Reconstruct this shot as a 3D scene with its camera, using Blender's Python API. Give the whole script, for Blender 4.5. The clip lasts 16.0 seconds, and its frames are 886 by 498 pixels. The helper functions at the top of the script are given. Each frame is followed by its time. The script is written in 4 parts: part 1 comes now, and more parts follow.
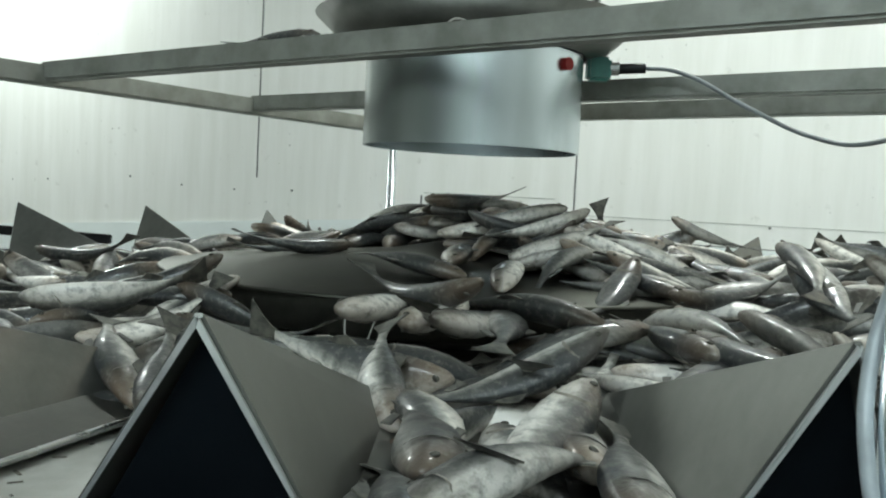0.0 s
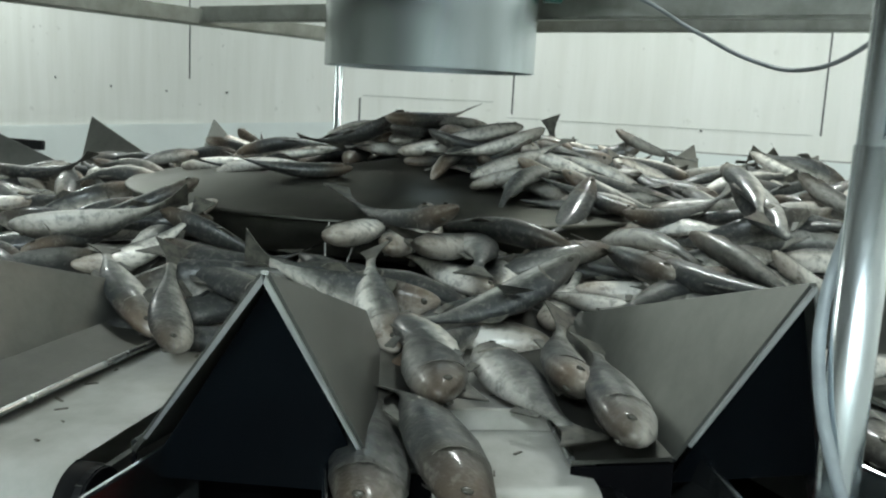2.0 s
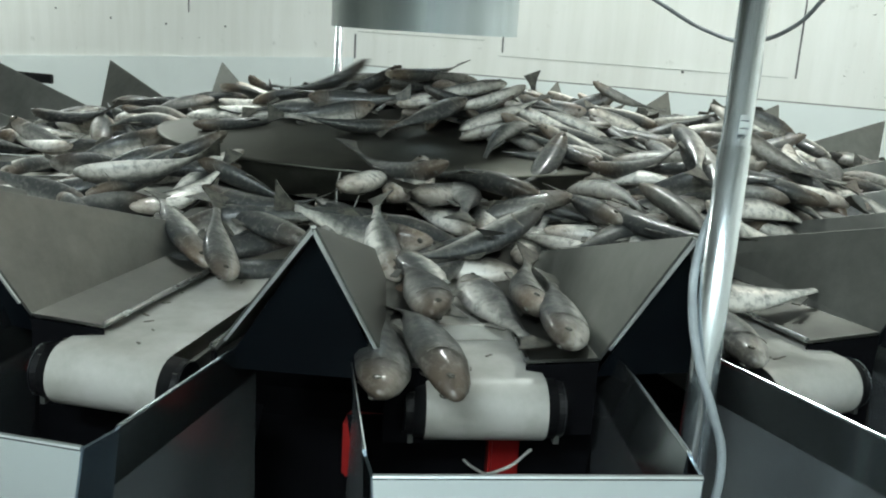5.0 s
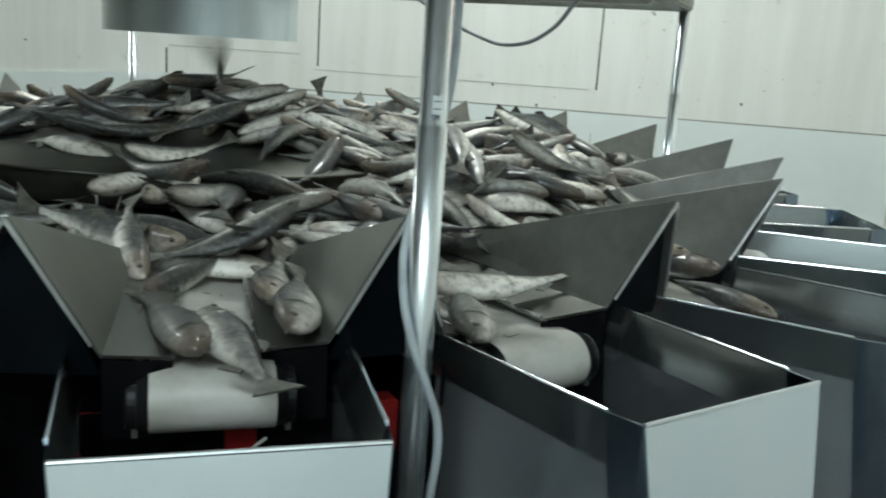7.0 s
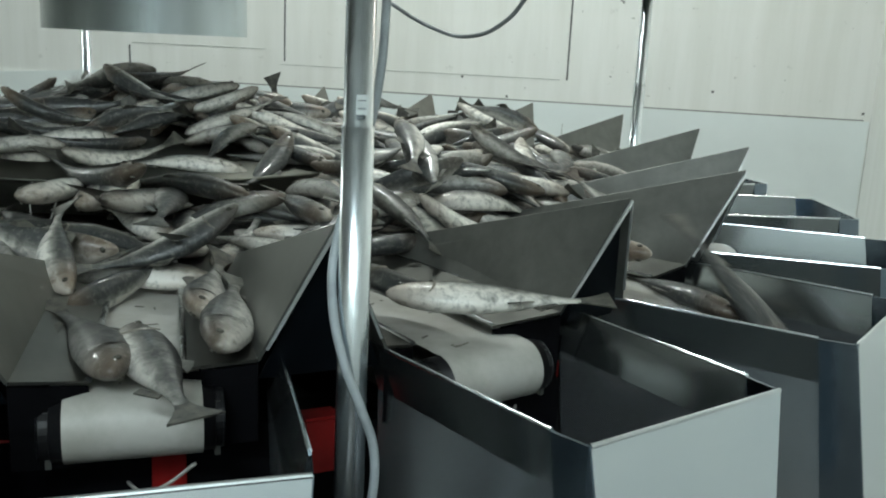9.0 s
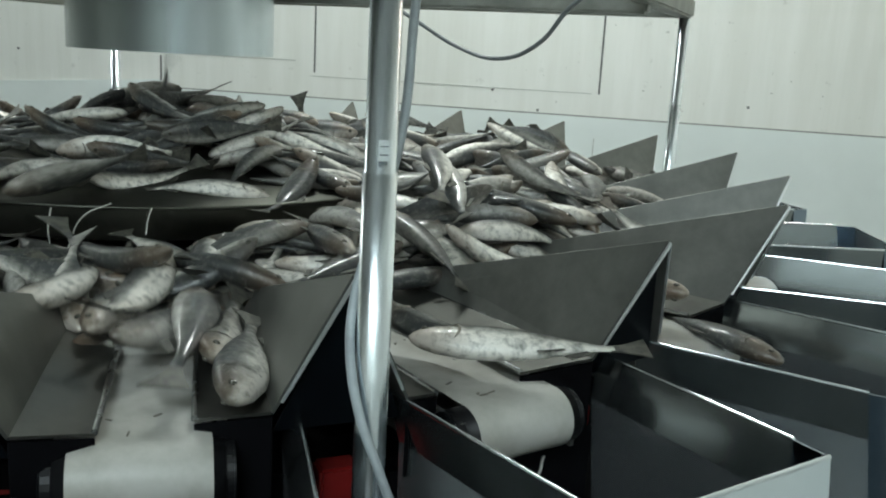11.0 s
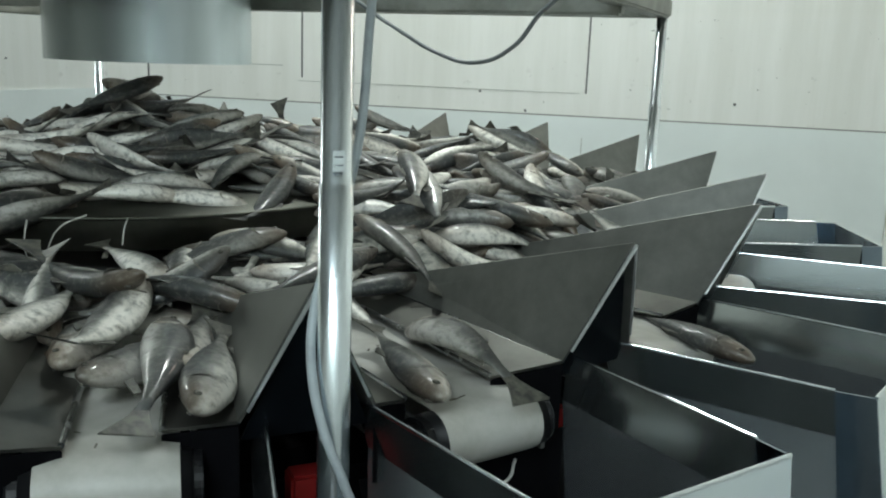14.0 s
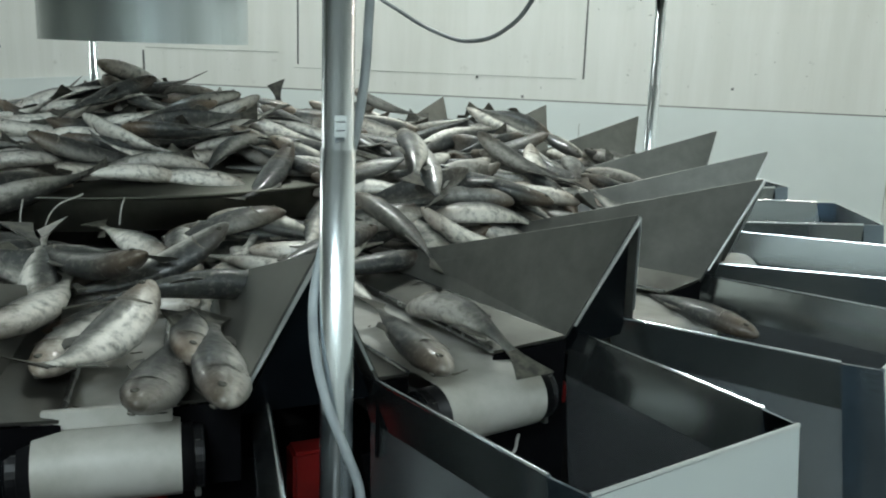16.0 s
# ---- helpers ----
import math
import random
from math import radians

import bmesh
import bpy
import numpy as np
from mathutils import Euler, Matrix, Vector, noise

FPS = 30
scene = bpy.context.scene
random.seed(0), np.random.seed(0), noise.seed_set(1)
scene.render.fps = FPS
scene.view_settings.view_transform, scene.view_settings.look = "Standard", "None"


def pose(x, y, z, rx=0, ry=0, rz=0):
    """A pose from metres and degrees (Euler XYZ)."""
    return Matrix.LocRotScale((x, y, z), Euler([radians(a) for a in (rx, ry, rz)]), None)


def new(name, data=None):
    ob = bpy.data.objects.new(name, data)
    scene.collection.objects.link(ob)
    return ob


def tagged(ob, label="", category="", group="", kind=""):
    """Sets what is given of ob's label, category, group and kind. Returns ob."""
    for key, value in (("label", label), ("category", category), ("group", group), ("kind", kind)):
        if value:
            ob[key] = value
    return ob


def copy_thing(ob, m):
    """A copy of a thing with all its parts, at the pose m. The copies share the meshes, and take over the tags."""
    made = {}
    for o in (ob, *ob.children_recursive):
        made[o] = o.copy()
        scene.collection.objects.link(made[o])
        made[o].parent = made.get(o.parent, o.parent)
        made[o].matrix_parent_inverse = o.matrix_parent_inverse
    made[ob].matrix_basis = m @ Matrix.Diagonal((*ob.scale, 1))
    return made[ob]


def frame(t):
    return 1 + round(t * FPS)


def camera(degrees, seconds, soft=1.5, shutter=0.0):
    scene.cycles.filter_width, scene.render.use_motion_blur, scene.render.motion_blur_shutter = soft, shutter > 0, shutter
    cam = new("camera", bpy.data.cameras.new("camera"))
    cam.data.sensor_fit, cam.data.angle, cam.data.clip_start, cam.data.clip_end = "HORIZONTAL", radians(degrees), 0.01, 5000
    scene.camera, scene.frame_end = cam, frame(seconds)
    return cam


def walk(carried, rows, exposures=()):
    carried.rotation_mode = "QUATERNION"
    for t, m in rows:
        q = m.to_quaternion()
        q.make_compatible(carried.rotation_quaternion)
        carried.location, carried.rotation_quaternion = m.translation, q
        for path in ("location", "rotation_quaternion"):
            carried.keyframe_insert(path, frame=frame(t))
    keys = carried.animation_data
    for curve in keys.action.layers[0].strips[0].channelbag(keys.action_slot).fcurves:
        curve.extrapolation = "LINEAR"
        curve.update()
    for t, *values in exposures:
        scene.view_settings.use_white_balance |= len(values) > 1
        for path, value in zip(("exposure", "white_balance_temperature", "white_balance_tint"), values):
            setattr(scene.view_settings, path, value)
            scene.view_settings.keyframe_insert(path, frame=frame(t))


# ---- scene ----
cam = camera(52.0, 16.0, soft=2.0, shutter=0.5)
PATH = [
    (0.0, -0.0245, -1.5941, 1.3613, -0.11, -3.21, -2.92),
    (0.5, -0.0293, -1.6118, 1.3657, -0.76, -4.26, -2.97),
    (1.0, -0.0437, -1.5934, 1.3604, -1.91, -4.94, -3.31),
    (1.5, -0.0677, -1.6229, 1.3717, -3.47, -6.70, -3.33),
    (2.0, -0.0830, -1.6598, 1.3998, -4.60, -9.54, -2.83),
    (2.5, -0.1006, -1.7073, 1.4387, -5.47, -12.60, -2.46),
    (3.0, -0.1067, -1.7561, 1.4620, -4.66, -14.98, -3.18),
    (5.5, -0.1034, -1.8931, 1.4651, -5.36, -13.75, -3.80),
    (6.0, -0.0711, -1.9018, 1.4645, -8.35, -13.38, -4.20),
    (6.5, -0.0384, -1.9086, 1.4598, -11.83, -12.92, -4.29),
    (7.0, 0.0017, -1.9151, 1.4448, -15.07, -12.28, -3.71),
    (7.5, 0.0280, -1.9137, 1.4419, -17.38, -12.13, -2.96),
    (8.0, 0.0424, -1.8975, 1.4402, -17.82, -12.53, -2.61),
    (8.5, 0.0525, -1.8869, 1.4432, -17.07, -12.72, -2.36),
    (9.0, 0.0540, -1.8720, 1.4488, -16.52, -12.70, -2.70),
    (9.5, 0.0613, -1.8558, 1.4578, -15.84, -12.67, -3.00),
    (10.0, 0.0711, -1.8403, 1.4623, -15.08, -12.40, -3.17),
    (12.5, 0.0648, -1.8179, 1.4845, -14.18, -12.33, -2.68),
    (13.0, 0.0810, -1.8212, 1.4804, -14.21, -12.19, -2.29),
    (13.5, 0.0883, -1.8314, 1.4817, -14.57, -12.24, -2.03),
    (14.0, 0.0951, -1.8345, 1.4803, -15.05, -12.27, -2.07),
    (14.5, 0.0998, -1.8393, 1.4769, -15.52, -12.35, -1.97),
    (15.0, 0.1060, -1.8416, 1.4715, -15.59, -12.48, -1.75),
    (15.5, 0.1010, -1.8374, 1.4669, -15.73, -12.69, -1.84),
    (16.0, 0.0922, -1.8270, 1.4616, -15.33, -12.87, -1.84),
]
walk(cam, [(t, pose(x, y, z, 90 + pitch, roll, yaw)) for t, x, y, z, yaw, pitch, roll in PATH],
     exposures=[(0.0, -0.04), (1.0, -0.10), (3.0, -0.03), (5.5, 0.11), (6.5, -0.09), (7.5, -0.26), (9.0, -0.28), (16.0, -0.28)])

# ---- light: neutral ceiling tubes of the hall, no daylight ----
world = bpy.data.worlds.new("hall")
world.use_nodes = True
world.node_tree.nodes["Background"].inputs[0].default_value = (0.75, 0.85, 0.9, 1)
world.node_tree.nodes["Background"].inputs[1].default_value = 0.0
scene.world = world
scene.view_settings.exposure = 0.0

# room axes: W_N points to the far wall, W_U runs along it
W_YAW = -29.2
W_N = Vector((-math.sin(radians(W_YAW)), math.cos(radians(W_YAW)), 0))
W_U = Vector((math.cos(radians(W_YAW)), math.sin(radians(W_YAW)), 0))
WALL_D = 2.75


def room(u, n, z):
    """A place from metres along the far wall, towards it, and up."""
    return W_U * u + W_N * n + Vector((0, 0, z))


# ---- materials ----
def material(name, base, rough=0.5, metal=0.0):
    m = bpy.data.materials.new(name)
    m.use_nodes = True
    b = m.node_tree.nodes["Principled BSDF"]
    b.inputs["Base Color"].default_value = (*base, 1)
    b.inputs["Roughness"].default_value = rough
    b.inputs["Metallic"].default_value = metal
    return m, m.node_tree, b


def node(nt, kind, **values):
    n = nt.nodes.new(kind)
    for key, value in values.items():
        n.inputs[key.replace("_", " ")].default_value = value
    return n


def ramp(nt, source, stops):
    r = nt.nodes.new("ShaderNodeValToRGB")
    while len(r.color_ramp.elements) < len(stops):
        r.color_ramp.elements.new(0.5)
    for e, (at, colour) in zip(r.color_ramp.elements, stops):
        e.position, e.color = at, (*colour, 1)
    nt.links.new(source, r.inputs[0])
    return r.outputs[0]


def grey(v):
    return (v, v, v)


def coords(nt, scale=(1, 1, 1)):
    tc = nt.nodes.new("ShaderNodeTexCoord")
    mp = nt.nodes.new("ShaderNodeMapping")
    mp.inputs["Scale"].default_value = scale
    nt.links.new(tc.outputs["Object"], mp.inputs[0])
    return mp.outputs[0]


def noise_of(nt, scale, detail=4.0, stretch=(1, 1, 1), rough=0.6):
    n = node(nt, "ShaderNodeTexNoise", Scale=scale, Detail=detail, Roughness=rough)
    nt.links.new(coords(nt, stretch), n.inputs["Vector"])
    return n.outputs["Fac"]


def bump(nt, b, source, strength, distance=0.002):
    k = node(nt, "ShaderNodeBump", Strength=strength, Distance=distance)
    nt.links.new(source, k.inputs["Height"])
    nt.links.new(k.outputs[0], b.inputs["Normal"])


def mix(nt, fac, a, c):
    m = nt.nodes.new("ShaderNodeMix")
    m.data_type = "RGBA"
    for value, slot in ((fac, 0), (a, 6), (c, 7)):
        if isinstance(value, (int, float)):
            m.inputs[slot].default_value = value
        elif isinstance(value, tuple):
            m.inputs[slot].default_value = (*value, 1)
        else:
            nt.links.new(value, m.inputs[slot])
    return m.outputs[2]


def steel(name, base, rough, smear=0.10, brush=(1, 1, 40), blot=0.68, metal=1.0):
    """Brushed stainless steel with water marks and slime smears."""
    m, nt, b = material(name, base, rough, metal)
    stains = noise_of(nt, 16.0, 8.0, (1, 1, 1), 0.68)
    fine = noise_of(nt, 30.0, 3.0, brush)
    dark = tuple(v * blot for v in base)
    nt.links.new(mix(nt, ramp(nt, stains, [(0.35, grey(0)), (0.7, grey(1))]), dark, base), b.inputs["Base Color"])
    r = nt.nodes.new("ShaderNodeMapRange")
    r.inputs["To Min"].default_value, r.inputs["To Max"].default_value = max(rough - smear, 0.05), rough + smear
    nt.links.new(stains, r.inputs[0])
    nt.links.new(r.outputs[0], b.inputs["Roughness"])
    bump(nt, b, fine, 0.08, 0.001)
    return m


STEEL = steel("stainless_steel", (0.52, 0.54, 0.54), 0.27)
# hopper corners: their dark bluish reflection is put into the base colour
STEEL_MIRROR = steel("shaded_corner_steel", (0.26, 0.32, 0.38), 0.14, 0.05, (1, 1, 30), 0.85)
STEEL_DULL = steel("slimed_steel", (0.235, 0.238, 0.220), 0.42, 0.14, (1, 1, 40), 0.66, 0.78)
STEEL_WET = steel("wet_flange_steel", (0.15, 0.15, 0.135), 0.36, 0.12, (1, 1, 40), 0.62, 0.85)
STEEL_BRIGHT = steel("polished_steel", (0.90, 0.96, 1.0), 0.22, 0.05, (1, 1, 40), 0.85)
def ring_steel():
    """Rolled sheet, finely brushed, with upright bands of reflected light painted in."""
    m, nt, b = material("brushed_reflection_ring_steel", (0.4, 0.42, 0.42), 0.26, 1.0)
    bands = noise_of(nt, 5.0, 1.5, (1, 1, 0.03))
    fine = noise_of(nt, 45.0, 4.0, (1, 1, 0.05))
    # bright and dark reflections of the hall, put into the base colour
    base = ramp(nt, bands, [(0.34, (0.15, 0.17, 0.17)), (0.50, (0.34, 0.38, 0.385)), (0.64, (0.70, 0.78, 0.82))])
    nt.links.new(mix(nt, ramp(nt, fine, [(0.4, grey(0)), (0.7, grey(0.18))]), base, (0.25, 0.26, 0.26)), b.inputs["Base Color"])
    bump(nt, b, fine, 0.1, 0.001)
    return m


STEEL_RING = ring_steel()
STEEL_CONE = steel("wet_steel", (0.125, 0.125, 0.108), 0.44)


def plain(name, base, rough, spots=None, scale=25.0, metal=0.0, gloss=0.5):
    m, nt, b = material(name, base, rough, metal)
    b.inputs["Specular IOR Level"].default_value = gloss
    n = noise_of(nt, scale, 5.0)
    low = spots or tuple(v * 0.7 for v in base)
    nt.links.new(mix(nt, ramp(nt, n, [(0.35, grey(0)), (0.62, grey(1))]), low, base), b.inputs["Base Color"])
    bump(nt, b, n, 0.1, 0.001)
    return m


BELT = plain("white_belt", (0.49, 0.48, 0.445), 0.42, (0.37, 0.36, 0.32), 18.0)
BLACK = plain("black_rubber", (0.009, 0.009, 0.010), 0.42, gloss=0.25)
# shade inside the dividers, as a near-black blue colour
SHADE_NAVY = plain("hollow_shade_navy", (0.004, 0.006, 0.008), 0.34, (0.0025, 0.0035, 0.005), 6.0, 0.12, 0.08)
STEEL_EDGE = plain("highlit_cut_edge", (0.86, 0.88, 0.88), 0.34, (0.70, 0.72, 0.72), 30.0, 0.82)
RED = plain("red_plastic", (0.24, 0.010, 0.009), 0.45, gloss=0.2)
GREEN = plain("green_plastic", (0.02, 0.16, 0.13), 0.35)
CABLE_PALE = plain("pale_grey_cable", (0.36, 0.40, 0.42), 0.4)
CABLE = plain("grey_cable", (0.22, 0.24, 0.25), 0.45)
# the dark inside the machine is painted: near black, hardly any gloss
BODY = plain("black_shaded_body", (0.004, 0.004, 0.005), 0.7, gloss=0.04)
# hopper steel in three tones: painted shade above, reflected light below and in front
STEEL_SIDE = plain("lit_lower_steel", (0.46, 0.49, 0.51), 0.24, (0.38, 0.41, 0.43), 5.0, 0.86)
STEEL_UPPER = plain("shaded_upper_steel", (0.30, 0.33, 0.34), 0.18, (0.25, 0.275, 0.28), 7.0, 0.95)
STEEL_FRONT = plain("lit_front_steel", (0.88, 0.96, 1.0), 0.24, (0.81, 0.90, 0.96), 4.0, 0.92)
STEEL_FRAME = plain("dull_frame_steel", (0.33, 0.335, 0.305), 0.5, (0.22, 0.225, 0.20), 14.0, 0.55)
FLOOR = plain("wet_concrete", (0.07, 0.07, 0.066), 0.3, (0.04, 0.04, 0.037), 3.0)
SCRAP = plain("fish_scraps", (0.14, 0.125, 0.10), 0.5)


def wall_material():
    m, nt, b = material("painted_panel", (0.80, 0.82, 0.78), 0.38)
    streaks = noise_of(nt, 2.0, 6.0, (6, 6, 0.5))
    blots = noise_of(nt, 14.0, 4.0)
    base = mix(nt, ramp(nt, streaks, [(0.35, grey(0)), (0.65, grey(1))]), (0.755, 0.765, 0.725), (0.82, 0.83, 0.80))
    dirt = ramp(nt, blots, [(0.66, grey(0)), (0.80, grey(0.55))])
    base = mix(nt, dirt, base, (0.42, 0.42, 0.38))
    specks = ramp(nt, noise_of(nt, 38.0, 3.0, (1, 1, 1), 0.5), [(0.715, grey(0)), (0.74, grey(0.8))])
    cloud = ramp(nt, noise_of(nt, 1.6, 3.0), [(0.5, grey(0)), (0.62, grey(1))])
    spots = nt.nodes.new("ShaderNodeMath")
    spots.operation = "MULTIPLY"
    nt.links.new(specks, spots.inputs[0])
    nt.links.new(cloud, spots.inputs[1])
    nt.links.new(mix(nt, spots.outputs[0], base, (0.16, 0.16, 0.14)), b.inputs["Base Color"])
    bump(nt, b, streaks, 0.06, 0.004)
    return m


WALL = wall_material()
WHITE = plain("cool_lit_cladding", (0.80, 0.855, 0.845), 0.35, (0.73, 0.78, 0.77), 1.5)
SEAM = plain("dark_joint", (0.16, 0.165, 0.16), 0.6)
CEILING = plain("ceiling_panel", (0.55, 0.56, 0.55), 0.6, None, 2.0)
SEAM_SOFT = plain("grey_joint", (0.30, 0.31, 0.30), 0.6)
SEAM_FAINT = plain("faint_joint", (0.50, 0.52, 0.49), 0.6)


def rough_mix(nt, a, c):
    m = nt.nodes.new("ShaderNodeMath")
    m.operation = "MULTIPLY_ADD"
    m.inputs[1].default_value = 0.45
    nt.links.new(a, m.inputs[0])
    nt.links.new(c, m.inputs[2])
    return m.outputs[0]


def fish_skin(name, joined):
    """Dark blue-grey back, silver flank, pale belly, brown blotched head."""
    m, nt, b = material(name, (0.3, 0.3, 0.3), 0.3)
    at = nt.nodes.new("ShaderNodeAttribute")
    at.attribute_name = "rest"
    xyz = nt.nodes.new("ShaderNodeSeparateXYZ")
    nt.links.new(at.outputs["Vector"], xyz.inputs[0])
    if joined:
        chance = nt.nodes.new("ShaderNodeNewGeometry").outputs["Random Per Island"]
    else:
        chance = nt.nodes.new("ShaderNodeObjectInfo").outputs["Random"]
    move = nt.nodes.new("ShaderNodeVectorMath")
    move.operation = "MULTIPLY_ADD"
    nt.links.new(chance, move.inputs[0])
    move.inputs[1].default_value = (3.1, 5.7, 9.3)
    nt.links.new(at.outputs["Vector"], move.inputs[2])

    def speckle(scale, detail, rough=0.65):
        n = node(nt, "ShaderNodeTexNoise", Scale=scale, Detail=detail, Roughness=rough)
        nt.links.new(move.outputs[0], n.inputs["Vector"])
        return n.outputs["Fac"]

    def remap(source, f0, f1, t0, t1):
        r = nt.nodes.new("ShaderNodeMapRange")
        for key, v in (("From Min", f0), ("From Max", f1), ("To Min", t0), ("To Max", t1)):
            r.inputs[key].default_value = v
        nt.links.new(source, r.inputs[0])
        return r.outputs[0]

    mott, scal, blots = speckle(45.0, 5.0), speckle(420.0, 2.0), speckle(95.0, 4.0)
    add = nt.nodes.new("ShaderNodeMath")
    add.operation = "MULTIPLY_ADD"
    add.inputs[1].default_value = 0.018
    nt.links.new(mott, add.inputs[0])
    nt.links.new(xyz.outputs["Z"], add.inputs[2])
    up = remap(add.outputs[0], -0.008, 0.030, 0.0, 1.0)
    lean = nt.nodes.new("ShaderNodeMath")
    lean.operation = "ADD"
    nt.links.new(up, lean.inputs[0])
    nt.links.new(ramp(nt, chance, [(0.0, grey(0.0)), (1.0, grey(0.42))]), lean.inputs[1])
    up = remap(lean.outputs[0], 0.19, 1.14, 0.0, 1.0)
    side = ramp(nt, up, [(0.0, (0.84, 0.81, 0.75)), (0.24, (0.72, 0.69, 0.63)), (0.42, (0.25, 0.246, 0.222)), (0.60, (0.060, 0.062, 0.060)), (1.0, (0.020, 0.023, 0.026))])
    tone = ramp(nt, chance, [(0.0, grey(0.0)), (0.45, grey(0.05)), (0.68, grey(0.5)), (1.0, grey(0.82))])
    side = mix(nt, tone, side, (0.036, 0.038, 0.038))
    side = mix(nt, ramp(nt, blots, [(0.47, grey(0)), (0.70, grey(0.72))]), side, (0.050, 0.055, 0.044))
    brown = nt.nodes.new("ShaderNodeMath")
    brown.operation = "MULTIPLY"
    nt.links.new(remap(xyz.outputs["X"], 0.048, 0.085, 0.0, 1.0), brown.inputs[0])
    nt.links.new(ramp(nt, chance, [(0.15, grey(0.5)), (0.5, grey(0.08)), (0.8, grey(0.32))]), brown.inputs[1])
    side = mix(nt, brown.outputs[0], side, (0.19, 0.115, 0.06))
    patch = speckle(150.0, 3.0)
    side = mix(nt, ramp(nt, patch, [(0.52, grey(0)), (0.74, grey(0.2))]), side, (0.55, 0.52, 0.46))
    nt.links.new(side, b.inputs["Base Color"])
    b.inputs["Metallic"].default_value = 0.06
    nt.links.new(remap(mott, 0.3, 0.7, 0.34, 0.66), b.inputs["Roughness"])
    b.inputs["Coat Weight"].default_value = 0.42
    b.inputs["Coat Roughness"].default_value = 0.13
    bump(nt, b, rough_mix(nt, scal, mott), 0.5, 0.0025)
    return m


SKIN = fish_skin("fish_skin", False)
SKIN_JOINED = fish_skin("fish_skin_layer", True)
FIN = plain("fish_fin", (0.12, 0.115, 0.095), 0.4, (0.030, 0.030, 0.027), 110.0)
GILL = plain("gill_cover_skin", (0.22, 0.20, 0.165), 0.4, (0.09, 0.082, 0.07), 90.0)
EYE = plain("fish_eye", (0.09, 0.085, 0.07), 0.15)

# ---- mesh helpers ----


def link_mesh(name, bm, mat, smooth=False):
    me = bpy.data.meshes.new(name)
    bmesh.ops.recalc_face_normals(bm, faces=bm.faces)
    bm.to_mesh(me)
    bm.free()
    me.materials.append(mat)
    if smooth:
        for p in me.polygons:
            p.use_smooth = True
    return me


def part(name, bm, mat, parent, label="", smooth=False):
    ob = new(name, link_mesh(name, bm, mat, smooth))
    ob.parent = parent
    if label:
        ob["label"] = label
    return ob


def box_bm(size, m=Matrix(), bevel=0.0, bm=None):
    own = bm is None
    bm = bm or bmesh.new()
    got = bmesh.ops.create_cube(bm, size=1.0, matrix=m @ Matrix.Diagonal((*size, 1)))
    if bevel and own:
        bmesh.ops.bevel(bm, geom=list(bm.edges), offset=bevel, segments=2, affect="EDGES")
    return bm


def plate_bm(points, thick, bm=None):
    """A flat or slightly twisted sheet through the points, thick metres deep (to both sides)."""
    bm = bm or bmesh.new()
    p = [Vector(q) for q in points]
    n = (p[1] - p[0]).cross(p[2] - p[0]).normalized() * thick / 2
    a = [bm.verts.new(q + n) for q in p]
    b = [bm.verts.new(q - n) for q in p]
    bm.faces.new(a)
    bm.faces.new(b[::-1])
    for i in range(len(p)):
        j = (i + 1) % len(p)
        bm.faces.new((a[j], a[i], b[i], b[j]))
    return bm


def tube_bm(a, b, r, sides=20, bm=None, caps=True):
    bm = bm or bmesh.new()
    a, b = Vector(a), Vector(b)
    m = Matrix.Translation((a + b) / 2) @ (b - a).to_track_quat("Z", "Y").to_matrix().to_4x4()
    bmesh.ops.create_cone(bm, cap_ends=caps, segments=sides, radius1=r, radius2=r, depth=(b - a).length, matrix=m)
    return bm


def bar_bm(a, b, w, h, bevel=0.004):
    """A square tube from a to b, w wide and h high."""
    a, b = Vector(a), Vector(b)
    x = (b - a).normalized()
    z = Vector((0, 0, 1))
    y = z.cross(x).normalized()
    rot = Matrix((x, y, x.cross(y))).transposed().to_4x4()
    return box_bm(((b - a).length, w, h), Matrix.Translation((a + b) / 2) @ rot, bevel)


def lathe_bm(profile, steps=64, bm=None):
    """A surface of revolution about z from (radius, height) rows."""
    bm = bm or bmesh.new()
    rings = []
    for r, z in profile:
        rings.append([bm.verts.new((r * math.cos(2 * math.pi * i / steps), r * math.sin(2 * math.pi * i / steps), z)) for i in range(steps)])
    for a, b in zip(rings, rings[1:]):
        for i in range(steps):
            j = (i + 1) % steps
            bm.faces.new((a[i], a[j], b[j], b[i]))
    return bm


def cable_ob(name, points, r, mat, parent=None):
    c = bpy.data.curves.new(name, "CURVE")
    c.dimensions, c.bevel_depth, c.bevel_resolution = "3D", r, 3
    s = c.splines.new("BEZIER")
    s.bezier_points.add(len(points) - 1)
    for bp, p in zip(s.bezier_points, points):
        bp.co = p
        bp.handle_left_type = bp.handle_right_type = "AUTO"
    c.materials.append(mat)
    ob = new(name, c)
    ob.parent = parent
    return ob


def thing(name, label, category, group="", kind=""):
    return tagged(new(name), label, category, group, kind)


# ---- the room ----
U0, U1, N0, CEIL = -7.0, 1.93, -4.2, 3.6


def slab(name, u, n, z, size, mat, label, category):
    m = Matrix.Translation(room(u, n, z)) @ Matrix.Rotation(radians(W_YAW), 4, "Z")
    ob = new(name, link_mesh(name, box_bm(size), mat))
    ob.matrix_world = m
    return tagged(ob, label, category, kind="structure")


